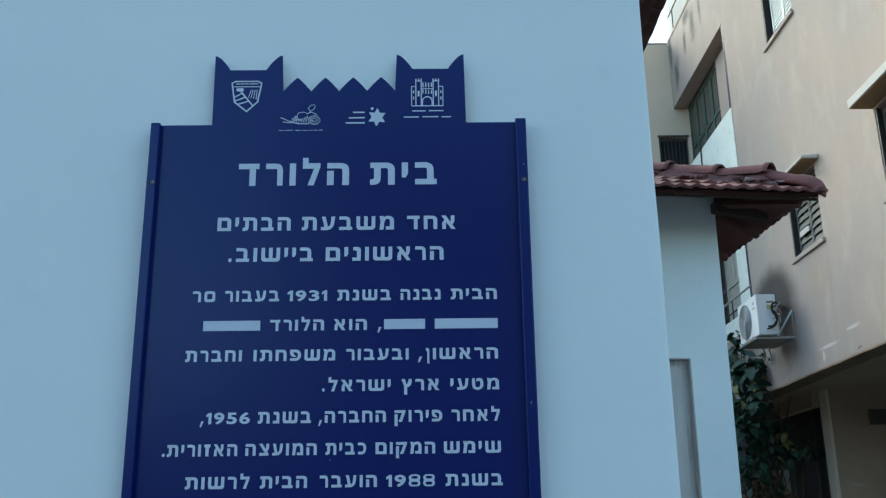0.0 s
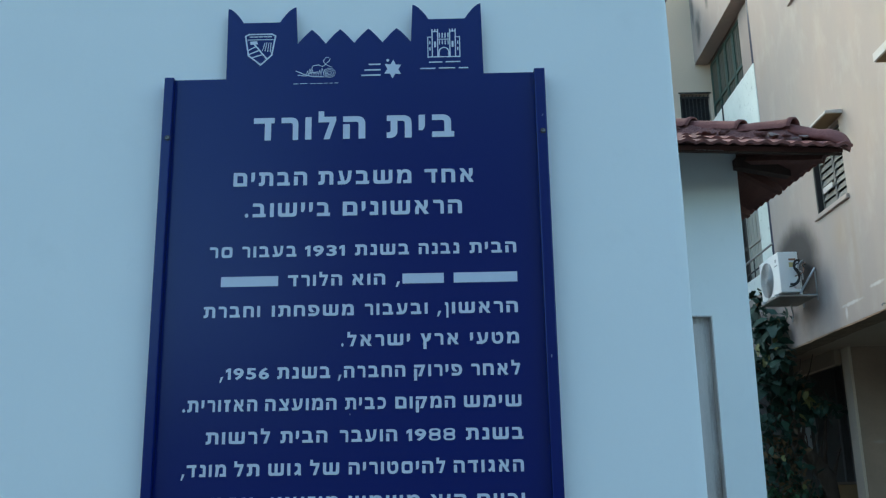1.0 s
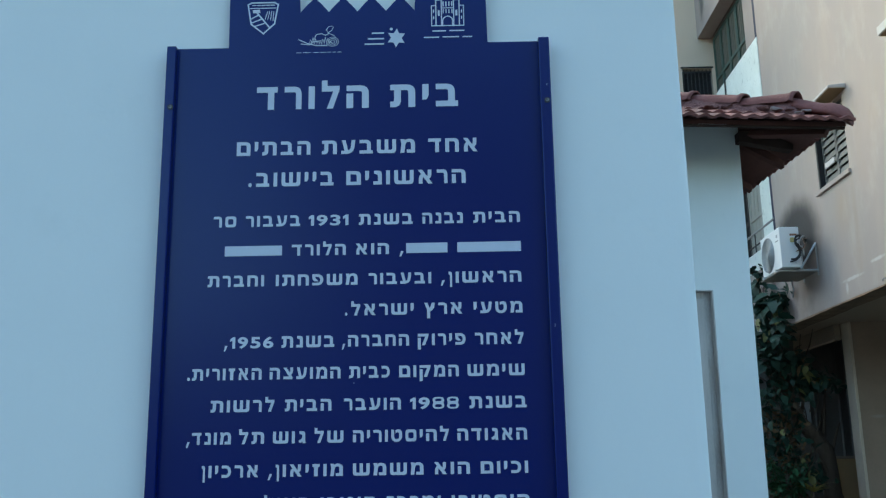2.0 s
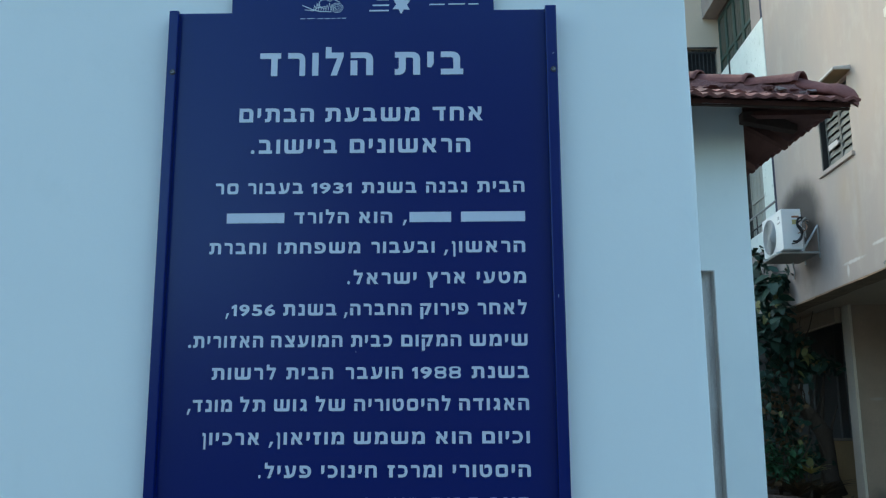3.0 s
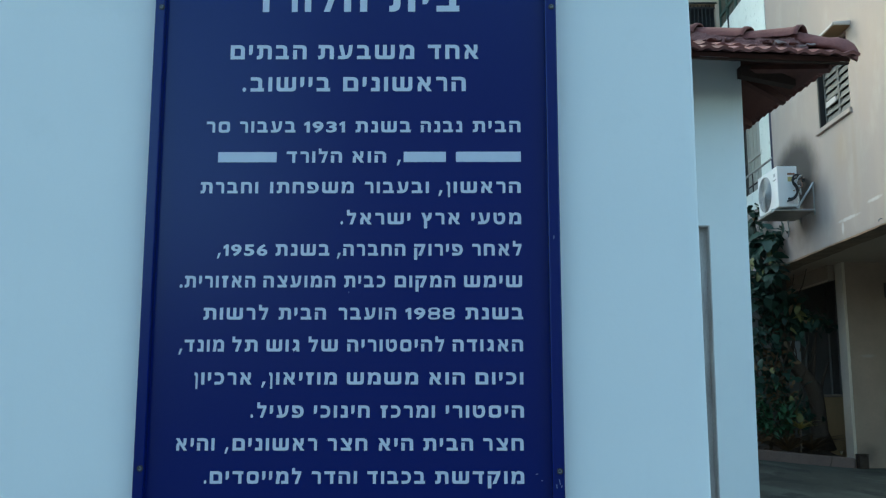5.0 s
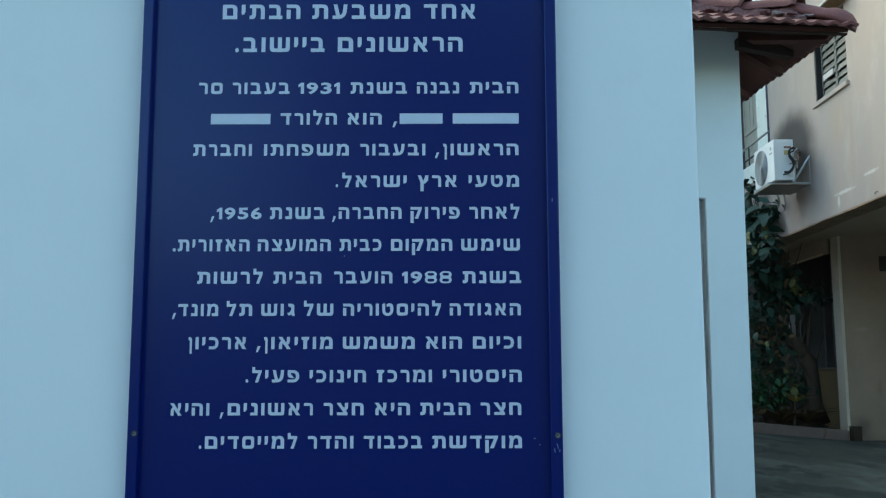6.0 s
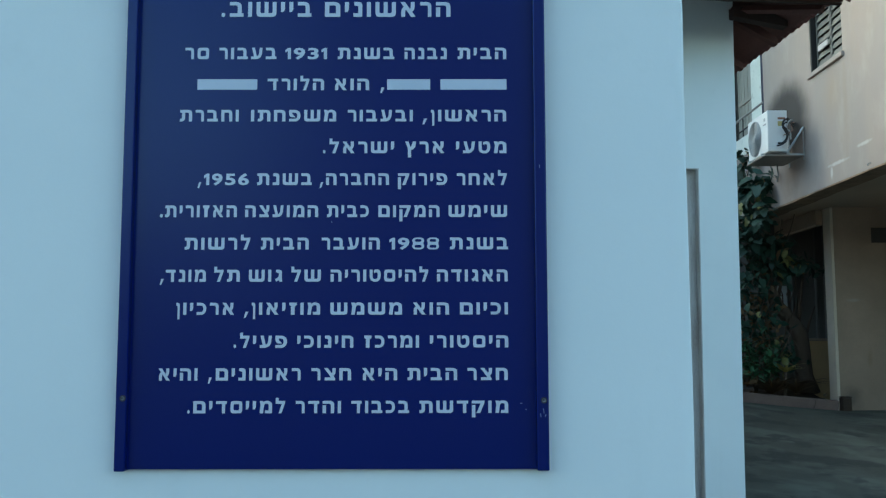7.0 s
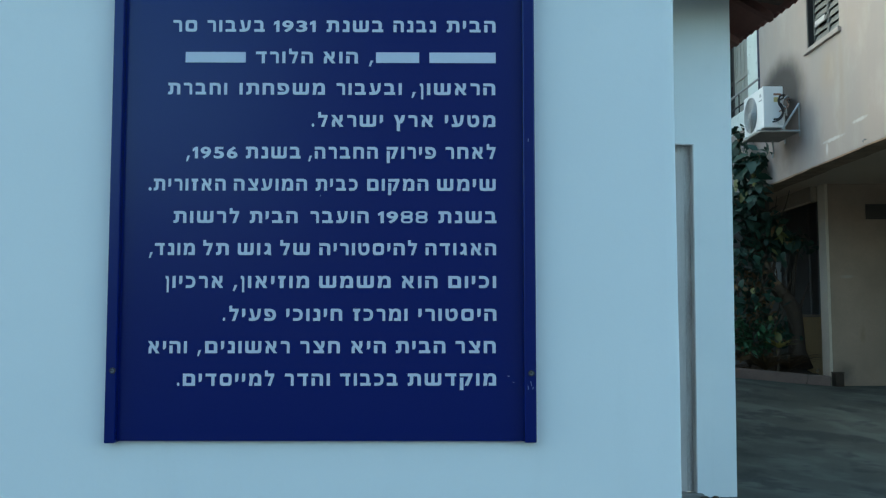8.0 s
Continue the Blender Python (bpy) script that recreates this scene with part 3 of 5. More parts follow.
def roof_bedding():
    """Lumps of mortar that bed the ridge tiles."""
    rng = random.Random(9)
    bm = bmesh.new()
    for side in (-1, 1):
        rows = []
        for k in range(120):
            a = 0.20 + 0.0127 * k
            ramp = min(1.0, (a - 0.16) / 0.12)
            wide = 0.092 + 0.045 * noise.noise(Vector((a * 9, side, 0)))
            row = []
            for q, h in ((0.40, 0.085), (0.65, 0.058), (0.85, 0.026), (1.0, -0.012)):
                d = wide * q
                lump = 0.026 * noise.noise(Vector((a * 22, q * 3, side * 5))) + 0.015 * noise.noise(Vector((a * 70, q * 9, side)))
                u, w = a + side * d, a - side * d
                row.append(bm.verts.new((EAVE_X - u, EAVE_Y + w, EAVE_Z + min(u, w) * PITCH + h * ramp + lump)))
            rows.append(row)
        for r0, r1 in zip(rows, rows[1:]):
            for i in range(3):
                bm.faces.new((r0[i], r0[i + 1], r1[i + 1], r1[i]))
    tagged(part("bedding", bm, MORTAR, roof, "reddish grey mortar bedding", True), "", "", "", "stuff")
    for x, up, r in ((2.33, 0.10, 0.020), (2.165, 0.21, 0.028), (2.21, -0.03, 0.014)):
        part("mortar_lump", bmesh_lump(x, EAVE_Y + up, EAVE_Z + up * PITCH + 0.036, r), SPLASH, roof, "splash of pale mortar")
    for k in range(9):
        a = rng.uniform(0.25, 1.6)
        d = rng.uniform(0.06, 0.15)
        part("mortar_lump", bmesh_lump(EAVE_X - a - d, EAVE_Y + a - d, EAVE_Z + (a - d) * PITCH + rng.uniform(0.022, 0.038), rng.uniform(0.018, 0.034)), MORTAR, roof)


def bmesh_lump(x, y, z, r):
    bm = bmesh.new()
    bmesh.ops.create_icosphere(bm, subdivisions=2, radius=r, matrix=Matrix.Translation((x, y, z)) @ Matrix.Diagonal((1.7, 0.9, 0.45, 1)))
    for v in bm.verts:
        v.co += 0.75 * r * noise.noise_vector(v.co * 26) + 0.25 * r * noise.noise_vector(v.co * 80)
    return bm


roof_bedding()


def eaves():
    """Fascia boards and rafter tails under the overhang."""
    part("fascia", boxed(WALL_X + 0.57, EAVE_X - 0.04, EAVE_Y + 0.05, EAVE_Y + 0.075, EAVE_Z - 0.056, EAVE_Z - 0.042, 0.003), PLATE, house, "dark brown eaves board")
    for k in range(4):
        x = WALL_X + 0.75 + 0.42 * k
        z = EAVE_Z - 0.055
        bm = bmesh.new()
        slab(bm, [(EAVE_Y + 0.22, z + 0.17 * PITCH), (WING_Y - 0.002, z + 0.53 * PITCH), (WING_Y - 0.002, z - 0.035 + 0.53 * PITCH), (EAVE_Y + 0.24, z - 0.012 + 0.18 * PITCH)], x, x + 0.06, on_x)
        part("rafter", bm, BOARD, house)
    for k in range(10):
        y = WING_Y + 0.1 + 0.6 * k
        z = EAVE_Z - 0.055
        bm = bmesh.new()
        slab(bm, [(EAVE_X - 0.16, z), (WING_X + 0.002, z + 0.5 * PITCH), (WING_X + 0.002, z - 0.09 + 0.5 * PITCH), (EAVE_X - 0.16, z - 0.05)], y, y + 0.06, on_y)
        part("rafter", bm, BOARD, house)
    part("hip_rafter", tube(bmesh.new(), [(WING_X + 0.0, WING_Y, EAVE_Z + 0.10), (EAVE_X - 0.13, EAVE_Y + 0.13, EAVE_Z - 0.06)], 0.03, 4), BOARD, house)
    bm = slab(bmesh.new(), [(WING_X - 0.03, EAVE_Z + 0.026), (WING_X + 0.36, EAVE_Z - 0.035), (WING_X + 0.36, EAVE_Z + 0.008), (WING_X + 0.18, EAVE_Z + 0.098), (WING_X - 0.03, EAVE_Z + 0.098)], WING_Y - 0.08, WING_Y - 0.002, on_y)
    part("wall_plate", bm, PLATE, house, "dark projecting beam end")


eaves()
PLACE = Matrix.Identity(4)


def main_roof():
    """The slope over the side wall of the house, with its eaves board and two courses of tiles."""
    edge, run = 0.955, 3.4
    a, b = EAVE_Z - 0.022, EAVE_Z - 0.052
    bm = slab(bmesh.new(), [(edge, a), (edge - run, a + run * PITCH), (edge - run, b + run * PITCH), (edge, b)], 0.95, 6.2, on_y)
    main = part("main_roof", bm, BOARD, house, "brown boarded eaves of the main roof")
    part("fascia", boxed(edge - 0.045, edge - 0.02, 1.0, 5.6, EAVE_Z - 0.10, EAVE_Z - 0.045, 0.003), BOARD, house)
    me = tile_mesh()
    rng = random.Random(3)
    for c in range(2):
        s = -0.05 + 0.302 * c
        for k in range(14):
            piece("tile", me, pose(edge - s, 2.4 + 0.21 * k, EAVE_Z + s * PITCH - 0.02, 0, 0, 90 + rng.uniform(-1.5, 1.5)) @ pose(0, 0, 0, math.degrees(math.atan(PITCH)), 0, 0), main)


main_roof()


# ---------------------------------------------------------------- the sign
PANEL_Y = 1.501
SIGN_X0, SIGN_X1, SIGN_Z0, SIGN_Z1 = -0.4728, 0.1698, 0.9866, 1.931
sign = thing("wall_sign", (-0.153, 1.52, 0.989), "navy blue metal sign with pale Hebrew lettering on a white wall", "sign")


def crown_outline():
    """The panel: a rectangle with two horned towers and four ogive teeth between them."""
    pts = [(SIGN_X0 + 0.012, SIGN_Z0 - 0.001), (SIGN_X1 - 0.012, SIGN_Z0 - 0.002), (SIGN_X1 - 0.012, SIGN_Z1)]
    tower, horn, flat = 0.119, 2.0635, 2.035

    def tower_top(x1):
        """From the right side of a tower to its left side."""
        out = [(x1, horn)]
        for k in range(1, 7):
            q = k / 6
            out.append((x1 - 0.028 * q, horn - (horn - flat) * q ** 1.6))
        x0 = x1 - tower
        for k in range(0, 6):
            q = 1 - k / 6
            out.append((x0 + 0.028 * q, horn - (horn - flat) * q ** 1.6))
        out.append((x0, horn))
        return out

    pts.append((0.0685, SIGN_Z1))
    pts += tower_top(0.0665)
    valley, peak, left, right = 1.993, 2.0195, -0.252, -0.0555
    w = (right - left) / 4
    pts.append((right, valley))
    for k in range(4):
        x1 = right - k * w
        for j in range(1, 11):
            q = j / 10
            s = 1 - abs(2 * q - 1)
            pts.append((x1 - q * w, valley + (peak - valley) * (0.72 * s + 0.28 * math.sin(s * math.pi / 2))))
    pts += tower_top(-0.2555)
    pts.append((-0.3735, SIGN_Z1 - 0.001))
    pts.append((SIGN_X0 + 0.012, SIGN_Z1 - 0.001))
    return pts


panel = part("panel", slab(bmesh.new(), crown_outline(), PANEL_Y, PANEL_Y + 0.004, on_y), BLUE, sign, "navy enamelled sheet with a castle-shaped top")


def rails():
    for x0, x1, top in ((SIGN_X0 - 0.003, SIGN_X0 + 0.0130, -0.001), (SIGN_X1 - 0.0165, SIGN_X1 + 0.002, 0.002)):
        bm = bmesh.new()
        box(bm, x0, x1, PANEL_Y - 0.013, WALL_Y + 0.001, SIGN_Z0 - 0.003, SIGN_Z1 + top, 0.002)
        part("side_rail", bm, BLUE, sign, "navy folded metal edge rail")
    for x, levels in ((SIGN_X0 + 0.0080, (1.820, 1.0915)), (SIGN_X1 - 0.0055, (1.819, 1.0875))):
        for z in levels:
            bm = bmesh.new()
            bmesh.ops.create_cone(bm, cap_ends=True, segments=14, radius1=0.0034, radius2=0.0026, depth=0.003, matrix=pose(x, PANEL_Y - 0.0143, z, 90, 0, 0))
            bolt = part("bolt", bm, STEEL, sign, "small weathered steel bolt")
            bm = bmesh.new()
            bmesh.ops.create_cone(bm, cap_ends=True, segments=16, radius1=0.0048, radius2=0.0048, depth=0.001, matrix=pose(x, PANEL_Y - 0.0134, z, 90, 0, 0))
            part("washer", bm, IRON, bolt)
            part("slot", boxed(x - 0.0022, x + 0.0006, PANEL_Y - 0.0162, PANEL_Y - 0.0159, z - 0.0004, z + 0.0016), IRON, bolt)


rails()


def glyph(ch, weight):
    """One letter of the built-in font as a flat mesh, its outline swollen by weight; height 1 for a plain letter."""
    curve = bpy.data.curves.new("writing", "FONT")
    curve.body, curve.resolution_u, curve.fill_mode = ch, 3, "NONE"
    ob = bpy.data.objects.new("writing", curve)
    scene.collection.objects.link(ob)
    bpy.context.view_layer.update()
    me = bpy.data.meshes.new_from_object(ob.evaluated_get(bpy.context.evaluated_depsgraph_get()))
    bpy.data.objects.remove(ob)
    bpy.data.curves.remove(curve)
    near = {}
    for e in me.edges:
        a, b = e.vertices
        near.setdefault(a, []).append(b)
        near.setdefault(b, []).append(a)
    loops, done = [], set()
    for k in sorted(near):
        if k in done:
            continue
        loop, here = [], k
        while here is not None:
            loop.append(here)
            done.add(here)
            ways = [n for n in near[here] if n not in done]
            here = min(ways) if ways else None
        loops.append([Vector((me.vertices[n].co.x, me.vertices[n].co.y)) for n in loop])
    bpy.data.meshes.remove(me)

    def area(p):
        return sum(a.x * b.y - b.x * a.y for a, b in zip(p, p[1:] + p[:1])) / 2

    outer = math.copysign(1, area(max(loops, key=lambda p: abs(area(p)))))
    shapes = []
    for p in loops:
        q = []
        p = [v for k, v in enumerate(p) if (v - p[k - 1]).length > 0.02] if len(p) > 12 else p
        for a, b, c in zip(p[-1:] + p[:-1], p, p[1:] + p[:1]):
            n1, n2 = [Vector((d.y, -d.x)).normalized() * outer for d in (b - a, c - b)]
            m = n1 + n2
            m = m * (2 * weight / m.length_squared) if m.length > 0.5 else n1 * weight
            q.append(b + m)
        shapes.append((q, area(p) * outer > 0))
    if ch == ",":                       # a slanted stroke that hangs below the line
        shapes = [([Vector(v) for v in ((-0.02, -0.20), (0.07, -0.20), (0.20, 0.13), (0.06, 0.13))], True)]
    if ch == "ס":                       # a squarish ring
        def ring(rx, ry):
            turns = [math.tau * (k + 0.5) / 24 for k in range(24)]
            return [Vector((0.3 + rx * math.copysign(abs(math.cos(q)) ** 0.42, math.cos(q)), 0.296 + ry * math.copysign(abs(math.sin(q)) ** 0.42, math.sin(q)))) for q in turns]
        shapes = [(ring(0.29 + weight, 0.296 + weight), True), (ring(0.195 - weight, 0.205 - weight), False)]
    if ch == "ש":                       # three upright strokes on a flat foot with rounded corners
        x0, x1, y0, y1, s = -weight, 0.76 + weight, -weight, 0.592 + weight, 0.090 + 2 * weight
        half = [(x1 - 0.13, y0), (x1 - 0.035, y0 + 0.04), (x1, y0 + 0.14), (x1, y1), (x1 - s, y1), (x1 - s, y0 + s + 0.05), (x1 - s - 0.04, y0 + s), (0.38 + s / 2, y0 + s), (0.38 + s / 2, y1)]
        shapes = [([Vector(v) for v in half] + [Vector((0.76 - x, y)) for x, y in half[::-1]], True)]
    if ch == "8":                       # a squarish figure with two squarish eyes
        def eye(cy, rx, ry, power=0.55, n=20):
            turns = [math.tau * (k + 0.5) / n for k in range(n)]
            return [Vector((0.29 + rx * math.copysign(abs(math.cos(q)) ** power, math.cos(q)), cy + ry * math.copysign(abs(math.sin(q)) ** power, math.sin(q)))) for q in turns]
        body = [Vector((0.29 + (v.x - 0.29) * (1 - 0.26 * max(0.0, 1 - abs(v.y - 0.36) / 0.15)), v.y)) for v in eye(0.35, 0.29 + weight, 0.35 + weight, 0.6, 56)]
        shapes = [(body, True), (eye(0.540, 0.165, 0.085), False), (eye(0.170, 0.175, 0.095), False)]
    if ch == "1":                       # the figure carries a flag
        q = shapes[0][0]
        x0, x1, y0, y1 = min(v.x for v in q), max(v.x for v in q), min(v.y for v in q), max(v.y for v in q)
        bar = x1 - x0
        shapes = [([Vector(v) for v in ((x0, y0), (x1, y0), (x1, y1), (x0 + 0.2 * bar, y1), (x0 - 0.75 * bar, y1 - 0.12), (x0 - 0.75 * bar, y1 - 0.30), (x0, y1 - 0.22))], True)]
    tall = 0.70 if ch.isdigit() else 0.592
    lo = min(v.x for q, _ in shapes for v in q)
    width = max(v.x for q, _ in shapes for v in q) - lo
    bm = bmesh.new()
    solids = [q for q, ink in shapes if ink]
    for k, q in enumerate(solids):
        box_of = [min(v.x for v in q), max(v.x for v in q), min(v.y for v in q), max(v.y for v in q)]
        holes = [h for h, ink in shapes if not ink and box_of[0] < h[0].x < box_of[1] and box_of[2] < h[0].y < box_of[3]]
        rings = [[Vector((v.x, v.y, 0)) for v in r] for r in (q, *holes)]
        flat = [v for r in rings for v in r]
        verts = [bm.verts.new((v.x - lo, -0.00012 * k, (v.y + weight) / (tall + 2 * weight))) for v in flat]
        for tri in geometry.tessellate_polygon(rings):
            bm.faces.new([verts[n] for n in tri])
    return finish(bm, LETTER, "letter"), width


GLYPHS = {}
# widths of the letters on the sign, in letter heights
WIDTHS = {"א": 0.95, "ב": 0.87, "ג": 0.60, "ד": 0.84, "ה": 0.90, "ו": 0.25, "ז": 0.57, "ח": 0.90, "ט": 0.91, "י": 0.25, "כ": 0.75, "ל": 0.72,
          "מ": 0.97, "ם": 0.95, "נ": 0.55, "ן": 0.27, "ס": 0.91, "ע": 0.93, "פ": 0.90, "צ": 0.88, "ץ": 0.84, "ק": 0.95, "ר": 0.69, "ש": 1.26, "ת": 0.99,
          "1": 0.40, "3": 0.78, "5": 0.80, "6": 0.83, "8": 0.85, "9": 0.82}


def write(base, height, weight, *words):
    """A line of right-to-left writing: each word with its two ends on the panel; '#' is a plain bar in place of a name."""
    for text, x0, x1 in words:
        if text == "#":
            part("bar", boxed(x0, x1, PANEL_Y - 0.0007, PANEL_Y - 0.0001, base + 0.001, base + 0.0175), LETTER, panel, "pale bar")
            continue
        row = text if text.isdigit() else text[::-1]
        heft = weight * 0.8 if text.isdigit() else weight
        for ch in row:
            if (ch, heft) not in GLYPHS:
                GLYPHS[ch, heft] = glyph(ch, heft)
        gap = 0.19 if text.isdigit() else 0.28
        scale = (x1 - x0) / (sum(WIDTHS.get(ch, 0.25) for ch in row) + gap * (len(row) - 1))
        x = x0 + 0.0026 * min(1.0, max(0.0, (1.55 - base) / 0.4)) * (0.112 - x0) / 0.53
        for ch in row:
            me, w = GLYPHS[ch, heft]
            wide = WIDTHS.get(ch, 0.25) * scale
            piece("letter", me, Matrix.Translation((x, PANEL_Y - 0.0007, base)) @ Matrix.Diagonal((wide / w, 1, height, 1)), panel)
            x += wide + gap * scale


def lettering():
    write(1.6820, 0.0240, 0.037, ("הראשונים", -0.1710, 0.0260), ("ביישוב", -0.3200, -0.1920), (".", -0.3330, -0.3270))
    write(1.7360, 0.0240, 0.037, ("אחד", -0.0350, 0.0470), ("משבעת", -0.2120, -0.0570), ("הבתים", -0.3540, -0.2310))
    write(1.8165, 0.0405, 0.042, ("בית", -0.0980, 0.0160), ("הלורד", -0.3230, -0.1340))
    write(1.6140, 0.0184, 0.037, ("הבית", 0.0370, 0.1130), ("נבנה", -0.0460, 0.0200), ("בשנת", -0.1500, -0.0620), ("1931", -0.2320, -0.1670), ("בעבור", -0.3350, -0.2460), ("סר", -0.3880, -0.3510))
    write(1.5645, 0.0184, 0.037, ("#", 0.0100, 0.1130), ("#", -0.0730, -0.0060), (",", -0.0840, -0.0770), ("הוא", -0.1550, -0.1010), ("הלורד", -0.2590, -0.1710), ("#", -0.3680, -0.2750))
    write(1.5150, 0.0184, 0.037, ("הראשון", -0.0050, 0.1120), (",", -0.0180, -0.0110), ("ובעבור", -0.1340, -0.0330), ("משפחתו", -0.2840, -0.1520), ("וחברת", -0.3940, -0.3030))
    write(1.4650, 0.0184, 0.037, ("מטעי", 0.0340, 0.1120), ("ארץ", -0.0450, 0.0160), ("ישראל", -0.1620, -0.0620), (".", -0.1720, -0.1680))
    write(1.4153, 0.0184, 0.037, ("לאחר", 0.0350, 0.1120), ("פירוק", -0.0560, 0.0200), ("החברה", -0.1670, -0.0700), (",", -0.1770, -0.1710), ("בשנת", -0.2730, -0.1890), ("1956", -0.3550, -0.2860), (",", -0.3650, -0.3590))
    write(1.3655, 0.0184, 0.037, ("שימש", 0.0220, 0.1120), ("המקום", -0.0860, 0.0080), ("כבית", -0.1650, -0.1010), ("המועצה", -0.2910, -0.1790), ("האזורית", -0.4140, -0.3040), (".", -0.4220, -0.4170))
    write(1.3155, 0.0184, 0.037, ("בשנת", 0.0240, 0.1130), ("1988", -0.0690, 0.0070), ("הועבר", -0.1730, -0.0840), ("הבית", -0.2660, -0.1930), ("לרשות", -0.3830, -0.2830))
    write(1.2663, 0.0184, 0.037, ("האגודה", 0.0040, 0.1120), ("להיסטוריה", -0.1590, -0.0100), ("של", -0.2190, -0.1740), ("גוש", -0.2840, -0.2330), ("תל", -0.3370, -0.2980), ("מונד", -0.4110, -0.3500), (",", -0.4200, -0.4140))
    write(1.2160, 0.0184, 0.037, ("וכיום", 0.0390, 0.1120), ("הוא", -0.0330, 0.0220), ("משמש", -0.1590, -0.0500), ("מוזיאון", -0.2790, -0.1750), (",", -0.2910, -0.2840), ("ארכיון", -0.3940, -0.3060))
    write(1.1660, 0.0184, 0.037, ("היסטורי", -0.0070, 0.1120), ("ומרכז", -0.1070, -0.0240), ("חינוכי", -0.2090, -0.1240), ("פעיל", -0.2960, -0.2250), (".", -0.3060, -0.3020))
    write(1.1170, 0.0184, 0.037, ("חצר", 0.0500, 0.1110), ("הבית", -0.0410, 0.0340), ("היא", -0.1100, -0.0570), ("חצר", -0.1870, -0.1270), ("ראשונים", -0.3320, -0.2040), (",", -0.3440, -0.3380), ("והיא", -0.4190, -0.3600))
    write(1.0680, 0.0184, 0.037, ("מוקדשת", -0.0230, 0.1110), ("בכבוד", -0.1260, -0.0390), ("והדר", -0.2100, -0.1420), ("למייסדים", -0.3650, -0.2270), (".", -0.3740, -0.3700))


lettering()


def stroke(bm, points, width, closed=False):
    """A line of that width on the panel."""
    pts = [Vector((x, z)) for x, z in points]
    if closed:
        pts.append(pts[0])
    for p in pts[1:] if closed else pts[1:-1]:          # round joints
        bm.faces.new([bm.verts.new((p.x + 0.5 * width * math.cos(math.tau * k / 8), PANEL_Y - 0.0005, p.y + 0.5 * width * math.sin(math.tau * k / 8))) for k in range(8)])
    for k, (a, b) in enumerate(zip(pts, pts[1:])):
        d = (b - a).normalized() * (width / 2)
        n = Vector((-d.y, d.x))
        lift = 0.0006 + 0.00008 * (k % 2) + 0.0004 * noise.cell(Vector((a.x * 900, a.y * 900, k)))
        bm.faces.new([bm.verts.new((p.x, PANEL_Y - lift, p.y)) for p in (a - d + n, b + d + n, b + d - n, a - d - n)])
    return bm


def fill(bm, points):
    bm.faces.new([bm.verts.new((x, PANEL_Y - 0.0008, z)) for x, z in points])
    return bm


